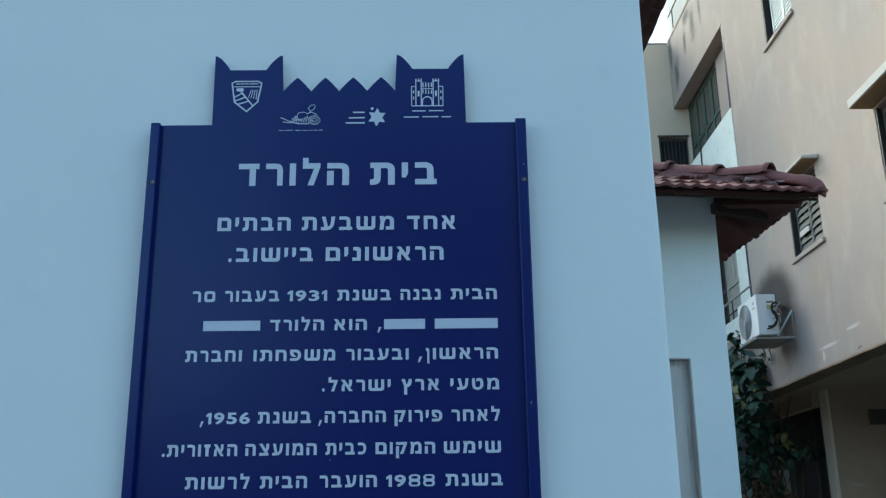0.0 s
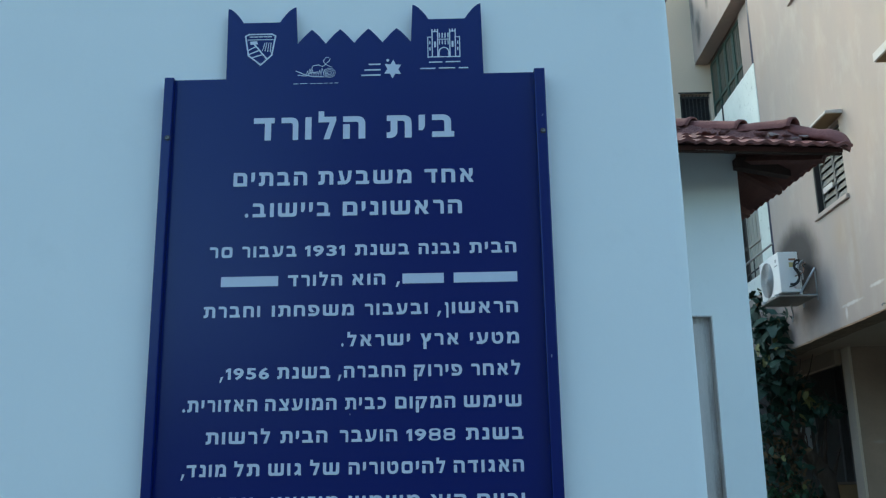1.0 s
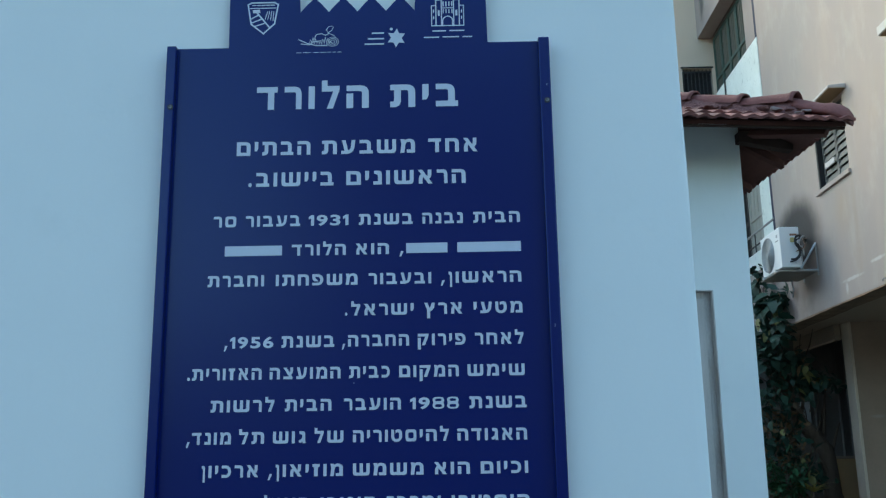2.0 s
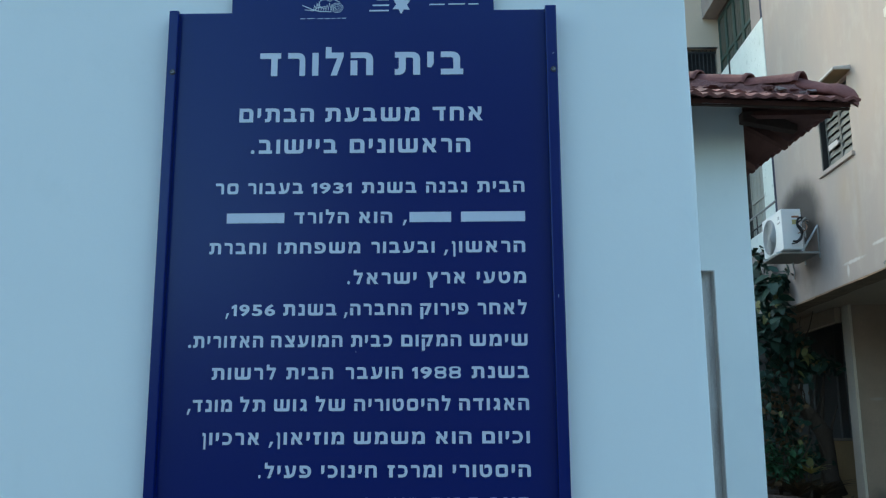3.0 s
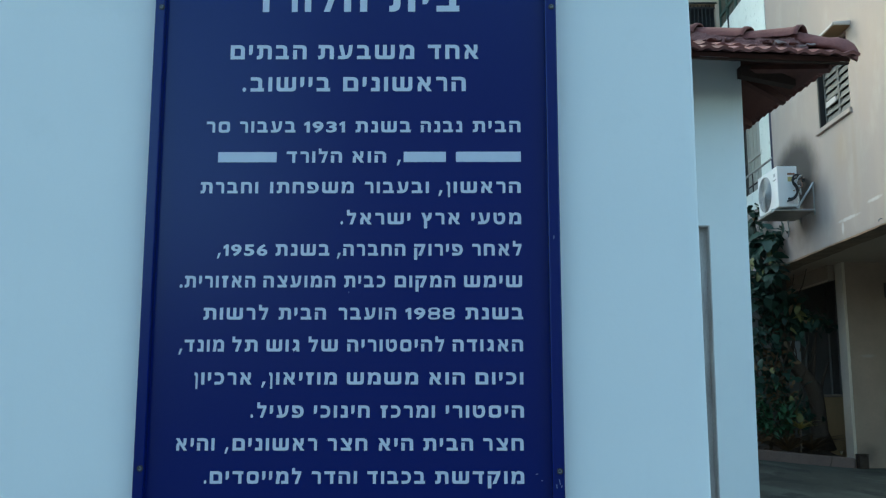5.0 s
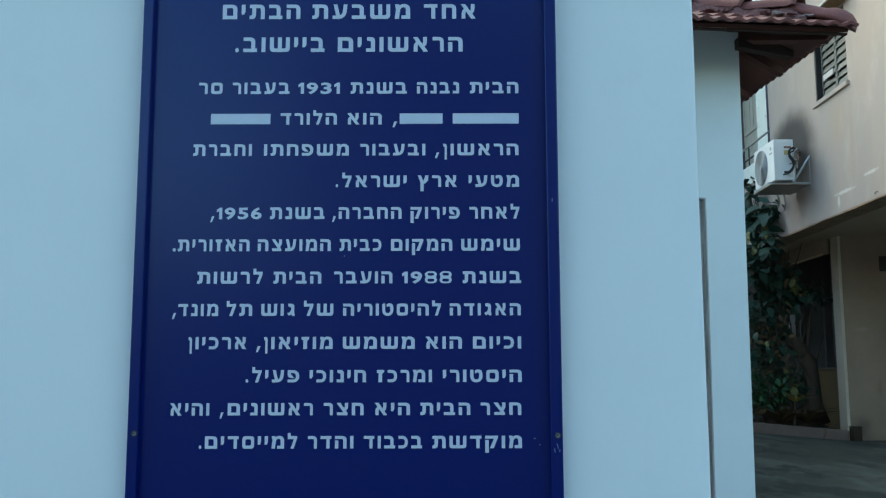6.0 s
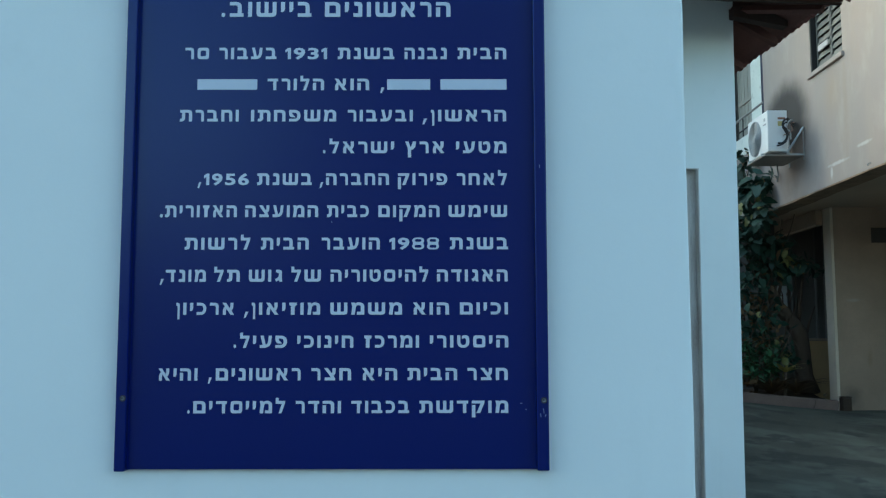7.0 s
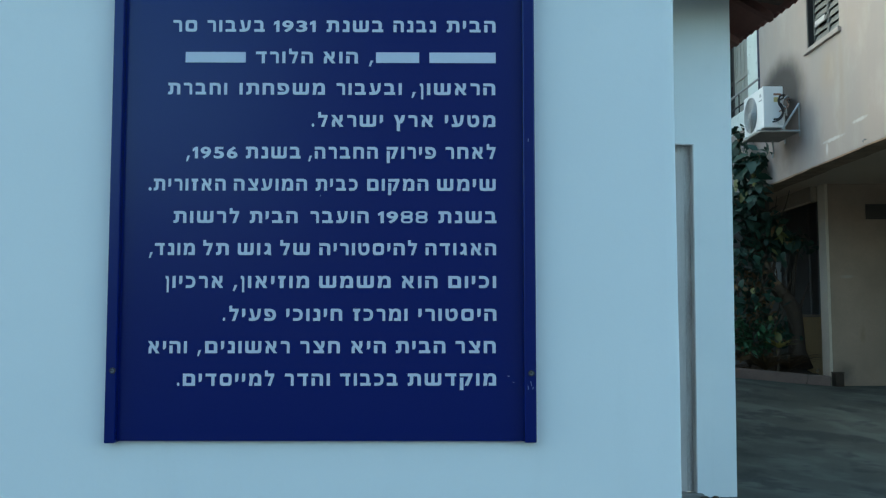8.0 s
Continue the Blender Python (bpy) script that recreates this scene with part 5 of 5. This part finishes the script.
def outdoor_unit():
    x0, x1, y0, y1, z0, z1 = 4.10, 4.35, 11.50, 12.23, 3.575, 4.095
    ac = thing("air_conditioner", (4.25, 11.87, z0), "white outdoor air-conditioning unit on a wall bracket", "air conditioner")
    body = part("casing", boxed(x0, x1, y0, y1, z0, z1, 0.012), APPLIANCE, ac, "white enamelled casing")
    cy, cz, r = (y0 + y1) / 2 + 0.09, (z0 + z1) / 2 - 0.01, 0.228
    bm = bmesh.new()
    bmesh.ops.create_cone(bm, cap_ends=True, segments=40, radius1=r, radius2=r, depth=0.006, matrix=pose(x0 - 0.001, cy, cz, 0, 90, 0))
    grille = part("fan_grille", bm, SHADOWED, ac, "round grey fan grille")
    for k in range(9):
        rr = r * (k + 0.8) / 9
        part("ring", tube(bmesh.new(), [(x0 - 0.010, cy + rr * math.cos(math.tau * i / 28), cz + rr * math.sin(math.tau * i / 28)) for i in range(29)], 0.0048, 5), GRILLE, grille)
    for k in range(12):
        q = math.tau * k / 12
        part("spoke", tube(bmesh.new(), [(x0 - 0.012, cy + 0.03 * math.cos(q), cz + 0.03 * math.sin(q)), (x0 - 0.012, cy + r * math.cos(q), cz + r * math.sin(q))], 0.0018, 5), SHADOWED, grille)
    bm = bmesh.new()
    bmesh.ops.create_cone(bm, cap_ends=True, segments=20, radius1=0.04, radius2=0.036, depth=0.012, matrix=pose(x0 - 0.012, cy, cz, 0, 90, 0))
    part("hub", bm, GRILLE, grille)
    part("badge", boxed(x0 - 0.003, x0 + 0.001, y0 + 0.07, y0 + 0.12, z1 - 0.12, z1 - 0.08), GRILLE, ac, "small grey badge")
    part("badge", boxed(x0 - 0.003, x0 + 0.001, y0 + 0.05, y0 + 0.15, z1 - 0.17, z1 - 0.155), SHADOWED, ac)
    part("sticker", boxed(x0 + 0.13, x0 + 0.22, y0 - 0.002, y0 + 0.001, z1 - 0.115, z1 - 0.09), COPPER, ac, "brown printed sticker")
    part("sticker", boxed(x0 + 0.13, x0 + 0.21, y0 - 0.002, y0 + 0.001, z1 - 0.20, z1 - 0.14), YELLOWED, ac, "yellowed paper sticker")
    part("valve_cover", boxed(x0 + 0.18, x1 - 0.012, y0 - 0.012, y0 + 0.001, z0 + 0.04, z0 + 0.16, 0.004), APPLIANCE, ac)
    for y in (y0 + 0.14, y1 - 0.10):
        b = part("bracket", boxed(x0 - 0.04, FX - 0.006, y - 0.02, y + 0.02, z0 - 0.035, z0 - 0.002, 0.003), GALV, ac, "galvanised wall bracket")
        part("wall_arm", boxed(FX - 0.006, FX - 0.001, y - 0.02, y + 0.02, z0 - 0.08, z0 + 0.34, 0.0), GALV, b)
        part("strut", tube(bmesh.new(), [(x1 - 0.03, y - (0.165 if y < 11.8 else 0.025), z0 - 0.03), (FX - 0.01, y - 0.025, z0 + 0.33)], 0.014, 4), GALV, b)
    part("tray", boxed(x0 - 0.04, FX - 0.05, y0 + 0.02, y1 - 0.02, z0 - 0.05, z0 - 0.037, 0.003), TRAY, ac, "flat dirty metal tray")
    loop = [(x1 - 0.13, y0 - 0.015, z0 + 0.10), (x1 - 0.08, y0 - 0.05, z0 + 0.10), (x1 - 0.03, y0 - 0.06, z0 + 0.17), (x1 - 0.04, y0 - 0.07, z0 + 0.25), (x1 - 0.085, y0 - 0.07, z0 + 0.31), (x1 - 0.06, y0 - 0.06, z0 + 0.38), (x1 + 0.01, y0 + 0.0, z0 + 0.41), (x1 + 0.08, y0 + 0.22, z0 + 0.45), (FX - 0.01, y0 + 0.5, z0 + 0.48)]
    part("hose", tube(bmesh.new(), rounded(loop), 0.013, 8), RUBBER, ac, "black insulated hose", True)
    part("hose", tube(bmesh.new(), rounded([(p[0] - 0.02 + 0.004 * i, p[1] - 0.008, p[2] - 0.035 + 0.012 * math.sin(i * 2)) for i, p in enumerate(loop)]), 0.009, 8), RUBBER, ac, "", True)
    part("pipe", tube(bmesh.new(), rounded([(p[0] + 0.045, p[1] + 0.01, p[2] - 0.03 + 0.02 * math.sin(i * 2)) for i, p in enumerate(loop[2:])]), 0.010, 6), GRILLE, ac, "pale grey insulated pipe", True)
    part("cable", tube(bmesh.new(), rounded([(x1 - 0.06, y0 - 0.01, z0 + 0.2), (x1 + 0.02, y0 - 0.09, z0 + 0.24), (x1 + 0.06, y0 + 0.04, z0 + 0.36), (FX - 0.01, y0 + 0.4, z0 + 0.46)]), 0.006, 6), COPPER, ac, "dull brown cable", True)
    part("drain_hose", tube(bmesh.new(), [(4.42, 12.1, z0 - 0.05), (4.425, 12.1, z0 - 0.12), (4.44, 12.12, z0 - 0.18), (4.43, 12.14, z0 - 0.27)], 0.009, 6), GRILLE, ac, "thin grey drain hose", True)


outdoor_unit()

# ---------------------------------------------------------------- kerb, bed and planting
kerb = tagged(thing("kerb", (4.3, 13.0, 0.3), "dusty concrete kerb of a planting bed", "kerb"), "", "", "", "structure")
KERB_SLANT = 0.43
for k in range(2):
    u0 = -1.42 * k
    m = Matrix.Translation((5.41, 12.93, 0)) @ Matrix.Rotation(-math.atan(KERB_SLANT), 4, "Z")
    part("kerb_stone", box(bmesh.new(), u0 - 1.414, u0 - 0.004, 0.0, 0.13, 0.15, 0.435 + 0.006 * k, 0.018, m @ Matrix.Rotation(0.075, 4, "Y")), KERBSTONE, kerb)


def planting_bed():
    bm = bmesh.new()
    xs, n = [2.8 + 0.2 * i for i in range(14)], 16
    g = []
    for x in xs:
        y0 = 12.93 + (5.41 - x) * KERB_SLANT + 0.13
        ys = [y0 + (16.0 - y0) * j / (n - 1) for j in range(n)]
        g.append([bm.verts.new((x, y, 0.41 + 0.11 * min(1, (y - y0) / 0.8) + 0.03 * noise.noise(Vector((x * 4, y * 4, 0))))) for y in ys])
    for i in range(len(xs) - 1):
        for j in range(n - 1):
            bm.faces.new((g[i][j], g[i + 1][j], g[i + 1][j + 1], g[i][j + 1]))
    rim = [bm.verts.new((x, y, 0.2)) for x, y in ((2.8, 14.2), (5.4, 13.1), (5.4, 16.0), (2.8, 16.0))]
    bm.faces.new(rim)
    bed = part("planting_bed", bm, SOIL, None, "dark soil of a narrow planting bed", True)
    return tagged(bed, "", "soil", "", "structure")


planting_bed()
# Unseen dark screens, added to darken what the sign's gloss reflects
back_screen = thing("unseen_back_screen", (0, -22.1, 0), "unseen dark screens added behind the camera to darken the sign's reflection", "wall", "", "structure")
part("body", boxed(-30.0, 30.0, -22.2, -22.0, -0.05, 4.4), BEHIND, back_screen)
part("tall_screen", boxed(-3.0, 5.0, -14.2, -14.0, -0.05, 9.2), BEHIND, back_screen)
low_wall = thing("garden_wall", (5.5, 14.35, 0.4), "low ochre garden wall behind the tree", "wall")
part("body", boxed(5.50, 6.2, 14.3, 14.45, 0.3, 1.25, 0.01), TAN, low_wall)
part("coping", boxed(5.48, 6.22, 14.28, 14.47, 1.252, 1.29, 0.008), BEAM, low_wall)


def dark_box():
    b = thing("drain_box", (5.62, 12.9, 0.28), "small dark concrete drain box against the wall", "box")
    bm = boxed(5.47, 5.59, 12.86, 12.99, 0.26, 0.475, 0.012)
    part("body", bm, SOIL, b)
    part("lid", boxed(5.465, 5.595, 12.855, 12.991, 0.477, 0.492, 0.004), SOIL, b)


dark_box()


def rubble():
    """Small broken lumps at the foot of the wing wall."""
    rng = random.Random(21)
    for k in range(6):
        r = rng.uniform(0.010, 0.022)
        x, y = rng.uniform(1.78, 1.98), WING_Y - rng.uniform(0.04, 0.10)
        bm = bmesh.new()
        bmesh.ops.create_icosphere(bm, subdivisions=1, radius=r, matrix=Matrix.Translation((x, y, ground_height(x, y) + r * 0.5)) @ Matrix.Diagonal((1.3, 1.0, 0.6, 1)))
        for v in bm.verts:
            v.co += 0.3 * r * noise.noise_vector(v.co * 40)
        tagged(part("stone", bm, SOIL, None), "small lump of broken concrete by the wall", "stone", "lumps by the wall")


rubble()


def leaf_mesh(name, material, long, wide, lobes=0.0):
    """A folded, drooping leaf with a few lobes; its stalk end at the origin, pointing along +y."""
    bm = bmesh.new()
    n = 7
    mid, left, right = [], [], []
    for i in range(n + 1):
        q = i / n
        w = wide * math.sin(math.pi * min(1, q * 0.94 + 0.06)) ** 0.8 * (1 - 0.25 * q) * (1 - lobes * (i % 2))
        z = -0.35 * long * q * q
        mid.append(bm.verts.new((0, long * q, z)))
        left.append(bm.verts.new((-w, long * (q - 0.04), z + 0.22 * w)))
        right.append(bm.verts.new((w, long * (q - 0.04), z + 0.22 * w)))
    for i in range(n):
        bm.faces.new((mid[i], mid[i + 1], left[i + 1], left[i]))
        bm.faces.new((mid[i], right[i], right[i + 1], mid[i + 1]))
    return finish(bm, material, name, True)


def climbing_tree():
    rng = random.Random(5)
    tree = thing("tree", (5.40, 13.9, 0.5), "leaning tree with big dark green leaves climbing the wall", "tree")
    trunk = [(5.41, 13.9, 0.48), (5.36, 13.9, 0.75), (5.34, 13.88, 1.1), (5.31, 13.86, 1.36), (5.17, 13.86, 1.56), (4.98, 13.84, 1.77), (4.87, 13.8, 2.02), (4.76, 13.72, 2.5), (4.62, 13.6, 2.9), (4.46, 13.5, 3.4), (4.40, 13.4, 3.85)]
    radii = [0.17, 0.125, 0.112, 0.118, 0.105, 0.095, 0.08, 0.052, 0.04, 0.028, 0.014]
    bm = tube(bmesh.new(), trunk, radii, 10)
    for v in bm.verts:
        v.co += 0.012 * noise.noise_vector(v.co * 9)
    stem = part("trunk", bm, BARK, tree, "grey-brown leaning trunk", True)
    limbs = []
    for base, tip in (((5.17, 13.86, 1.56), (4.70, 13.6, 1.62)), ((4.98, 13.84, 1.77), (5.10, 13.65, 2.45)), ((4.87, 13.8, 2.02), (4.45, 13.5, 2.3)), ((4.78, 13.72, 2.5), (4.98, 13.5, 2.85)), ((4.62, 13.6, 2.9), (4.32, 13.35, 3.1)), ((4.87, 13.8, 2.02), (4.55, 13.75, 1.5)), ((5.36, 13.9, 0.75), (5.15, 13.7, 1.25)), ((5.33, 13.88, 1.0), (5.52, 13.8, 1.75)), ((5.29, 13.86, 1.42), (5.38, 13.75, 2.45)), ((5.38, 13.9, 0.62), (5.02, 13.75, 0.95))):
        b, t = Vector(base), Vector(tip)
        pts = [b.lerp(t, k / 4) + Vector((0, 0, 0.08 * math.sin(math.pi * k / 4))) for k in range(5)]
        part("limb", tube(bmesh.new(), pts, [0.03, 0.025, 0.02, 0.014, 0.008], 7), BARK, tree, "", True)
        limbs.append(pts)
    for k in range(30):
        a = Vector((rng.uniform(4.45, 5.1), rng.uniform(13.5, 13.8), rng.uniform(1.0, 2.6)))
        b = a + Vector((rng.uniform(-0.3, 0.25), rng.uniform(-0.15, 0.1), rng.uniform(0.3, 0.8)))
        part("twig", tube(bmesh.new(), [a, a.lerp(b, 0.5) + Vector((0.04, 0, 0.02)), b], [0.012, 0.009, 0.005], 5), BARK, tree, "", True)
    big = leaf_mesh("leaf", LEAF, 0.29, 0.13, 0.32)
    mid = leaf_mesh("leaf", LEAF, 0.21, 0.09, 0.16)
    dry = leaf_mesh("leaf", DRY_LEAF, 0.17, 0.05, 0.15)
    pale = leaf_mesh("leaf", PALE_LEAF, 0.22, 0.08, 0.1)
    # where foliage hangs: centre, spread, how many
    clumps = [((4.40, 13.35, 3.86), (0.10, 0.12, 0.18), 26), ((4.45, 12.85, 3.34), (0.05, 0.17, 0.17), 26), ((4.46, 12.80, 3.04), (0.05, 0.18, 0.12), 22), ((4.46, 12.74, 3.44), (0.04, 0.17, 0.07), 16), ((4.42, 13.35, 3.45), (0.15, 0.14, 0.18), 24), ((4.50, 13.35, 3.05), (0.19, 0.14, 0.18), 30), ((4.52, 13.35, 2.65), (0.22, 0.16, 0.18), 26),
              ((4.80, 13.35, 2.62), (0.17, 0.14, 0.14), 16), ((4.48, 13.4, 2.25), (0.24, 0.18, 0.18), 24), ((4.80, 13.45, 2.26), (0.18, 0.14, 0.15), 18), ((4.48, 13.45, 1.85), (0.22, 0.18, 0.18), 18), ((4.48, 13.5, 1.45), (0.20, 0.18, 0.16), 14), ((5.12, 13.55, 2.36), (0.16, 0.10, 0.09), 12), ((4.95, 13.32, 2.42), (0.07, 0.06, 0.15), 10), ((5.20, 13.5, 2.34), (0.16, 0.10, 0.06), 14), ((4.66, 13.5, 1.66), (0.10, 0.10, 0.14), 9), ((5.02, 13.6, 1.12), (0.12, 0.10, 0.14), 10)]
    for (cx, cy, cz), (sx, sy, sz), n in clumps:
        for _ in range(n):
            p = Vector((rng.gauss(cx, sx * 0.7), rng.gauss(cy, sy * 0.6), rng.gauss(cz, sz * 0.8)))
            if p.x > 4.52 and p.z > 3.0:
                p.x = 4.52 - rng.random() * 0.1
            p.y = max(p.y, 12.45)
            p.x = min(p.x, cx + 1.3 * sx)
            me = rng.choices((big, mid, pale, dry), (0, 0, 3, 3) if n == 10 else (5, 5, 1.3, 1.2) if cz > 2.4 else (1.6, 6, 0.6, 2.6))[0]
            s = rng.uniform(0.5, 1.0) * (1.0 if cz > 2.4 else 0.72)
            m = Matrix.Translation(p) @ Euler((radians(rng.uniform(-75, 10)), radians(rng.uniform(-35, 35)), radians(rng.uniform(90, 270) if rng.random() < 0.75 else rng.uniform(0, 360)))).to_matrix().to_4x4() @ Matrix.Diagonal((s, s, s, 1))
            piece("leaf", me, m, tree)
    # fine shaded foliage behind the big leaves
    bm = bmesh.new()
    for _ in range(900):
        (cx, cy, cz), (sx, sy, sz), n = rng.choice(clumps[3:])
        c = Vector((rng.gauss(cx + 0.04, sx), rng.gauss(cy + 0.25, sy * 0.6), rng.gauss(cz - 0.05, sz)))
        if c.x > FX - 0.06 and c.z > 2.7 and c.y < 13.5:
            continue
        r = rng.uniform(0.05, 0.1)
        e = Euler((rng.uniform(0, 6.28), rng.uniform(0, 6.28), rng.uniform(0, 6.28))).to_matrix()
        bm.faces.new([bm.verts.new(c + e @ Vector(p) * r) for p in ((-0.5, 0, 0), (0, -0.9, 0.1), (0.5, 0, 0), (0.25, 0.8, -0.1), (0, 1.1, -0.2), (-0.25, 0.8, -0.1))])
    tagged(part("crown", bm, LEAF, tree, "dense shaded foliage"), "", "", "", "stuff")
    # dead leaves caught low among the stems
    bm = bmesh.new()
    for _ in range(300):
        c = Vector((rng.uniform(4.40, 4.98), rng.gauss(13.75, 0.12), rng.uniform(0.62, 1.95)))
        r = rng.uniform(0.03, 0.08)
        e = Euler((rng.uniform(0, 6.28), rng.uniform(0, 6.28), rng.uniform(0, 6.28))).to_matrix()
        bm.faces.new([bm.verts.new(c + e @ Vector(p) * r) for p in ((-0.45, 0, 0), (0, -0.9, 0.15), (0.4, 0, 0), (0.2, 0.8, -0.1), (0, 1.1, -0.25), (-0.25, 0.7, -0.1))])
    tagged(part("dead_foliage", bm, DRY_LEAF, tree, "brown dead leaves among the stems"), "", "", "", "stuff")


climbing_tree()


def blade_plant(name, at, label, material, count, length, width, seed):
    """A rosette of arching blades."""
    rng = random.Random(seed)
    plant = thing(name, at, label, "plant")
    for k in range(count):
        q = math.tau * k / count + rng.uniform(-0.2, 0.2)
        rise = rng.uniform(0.5, 1.25)
        long = length * rng.uniform(0.7, 1.15)
        bm = bmesh.new()
        prev = None
        for i in range(6):
            s = i / 5
            w = width * (1 - s ** 2) + 0.001
            d = long * s
            c = Vector((math.cos(q) * d * math.cos(rise * (1 - 0.8 * s)), math.sin(q) * d * math.cos(rise * (1 - 0.8 * s)), d * math.sin(rise) * (1 - 0.55 * s)))
            c += Vector(at)
            side = Vector((-math.sin(q), math.cos(q), 0)) * w
            row = [bm.verts.new(c - side), bm.verts.new(c - Vector((0, 0, 0.3 * w))), bm.verts.new(c + side)]
            if prev:
                bm.faces.new((prev[0], prev[1], row[1], row[0]))
                bm.faces.new((prev[1], prev[2], row[2], row[1]))
            prev = row
        part("blade", bm, material, plant, "", True)



def leafy_shrub(at, label, spread, count, seed):
    """A bush of thin stems with many small pointed leaves."""
    rng = random.Random(seed)
    bush = thing("shrub", at, label, "shrub")
    leaf = leaf_mesh("leaf", GRASSY, 0.12, 0.026, 0.0)
    tips = []
    for k in range(11):
        b = Vector(at)
        t = b + Vector((rng.uniform(-1, 1) * spread[0], rng.uniform(-1, 0.6) * spread[1], rng.uniform(0.45, 1.0) * spread[2]))
        pts = [b.lerp(t, q / 4) + Vector((0, 0, 0.10 * math.sin(math.pi * q / 4))) for q in range(5)]
        part("stem", tube(bmesh.new(), pts, [0.010, 0.008, 0.007, 0.005, 0.003], 6), BARK, bush, "", True)
        tips.append(pts)
    for k in range(count):
        pts = rng.choice(tips)
        q = rng.uniform(1.0, 4.0)
        p = pts[int(min(q, 3))].lerp(pts[min(int(q) + 1, 4)], q % 1.0)
        s = rng.uniform(0.6, 1.25)
        m = Matrix.Translation(p) @ Euler((radians(rng.uniform(-50, 50)), radians(rng.uniform(-40, 40)), rng.uniform(0, math.tau))).to_matrix().to_4x4() @ Matrix.Diagonal((s, s, s, 1))
        piece("leaf", leaf, m, bush)


leafy_shrub((4.55, 13.62, 0.50), "bright green leafy shrub in the planting bed", (0.26, 0.24, 1.02), 260, 1)
leafy_shrub((4.80, 13.70, 0.50), "bright green leafy shrub beside the trunk", (0.22, 0.20, 0.85), 150, 6)
blade_plant("bromeliad", (4.92, 13.45, 0.80), "yellow spiky plant beside the trunk", BLOOM, 44, 0.30, 0.009, 2)
blade_plant("dead_fronds", (4.75, 13.5, 0.50), "heap of dead brown fronds on the soil", DRY_LEAF, 80, 0.60, 0.018, 9)
blade_plant("dead_fronds", (5.12, 13.6, 0.50), "heap of dead brown fronds on the soil", DRY_LEAF, 50, 0.5, 0.016, 10)
part("stalk", tube(bmesh.new(), [(4.90, 13.45, 0.45), (4.92, 13.45, 0.81)], 0.02, 7), BARK, [o for o in scene.objects if o.name == "bromeliad"][0])

stick = thing("stick", (5.13, 12.9, 0.32), "thin dry stick leaning on the kerb", "stick")
part("shaft", tube(bmesh.new(), [(5.075, 12.90, 0.315), (5.12, 12.93, 0.39), (5.17, 13.02, 0.47)], [0.008, 0.007, 0.005], 6), BARK, stick, "", True)


def fallen_leaves():
    """Dead leaves on the bed."""
    rng = random.Random(31)
    leaf = leaf_mesh("fallen_leaf", DRY_LEAF, 0.08, 0.028, 0.1)
    for k in range(14):
        x = rng.uniform(4.35, 5.35)
        y = 12.93 + (5.41 - x) * KERB_SLANT + rng.uniform(0.16, 0.45)
        z = 0.52
        ob = new("fallen_leaf", leaf)
        ob.matrix_world = pose(x, y, z, rng.uniform(-20, 20), rng.uniform(-20, 20), rng.uniform(0, 360))
        tagged(ob, "curled dead brown leaf on the soil", "leaf", "fallen leaves on the bed")


fallen_leaves()
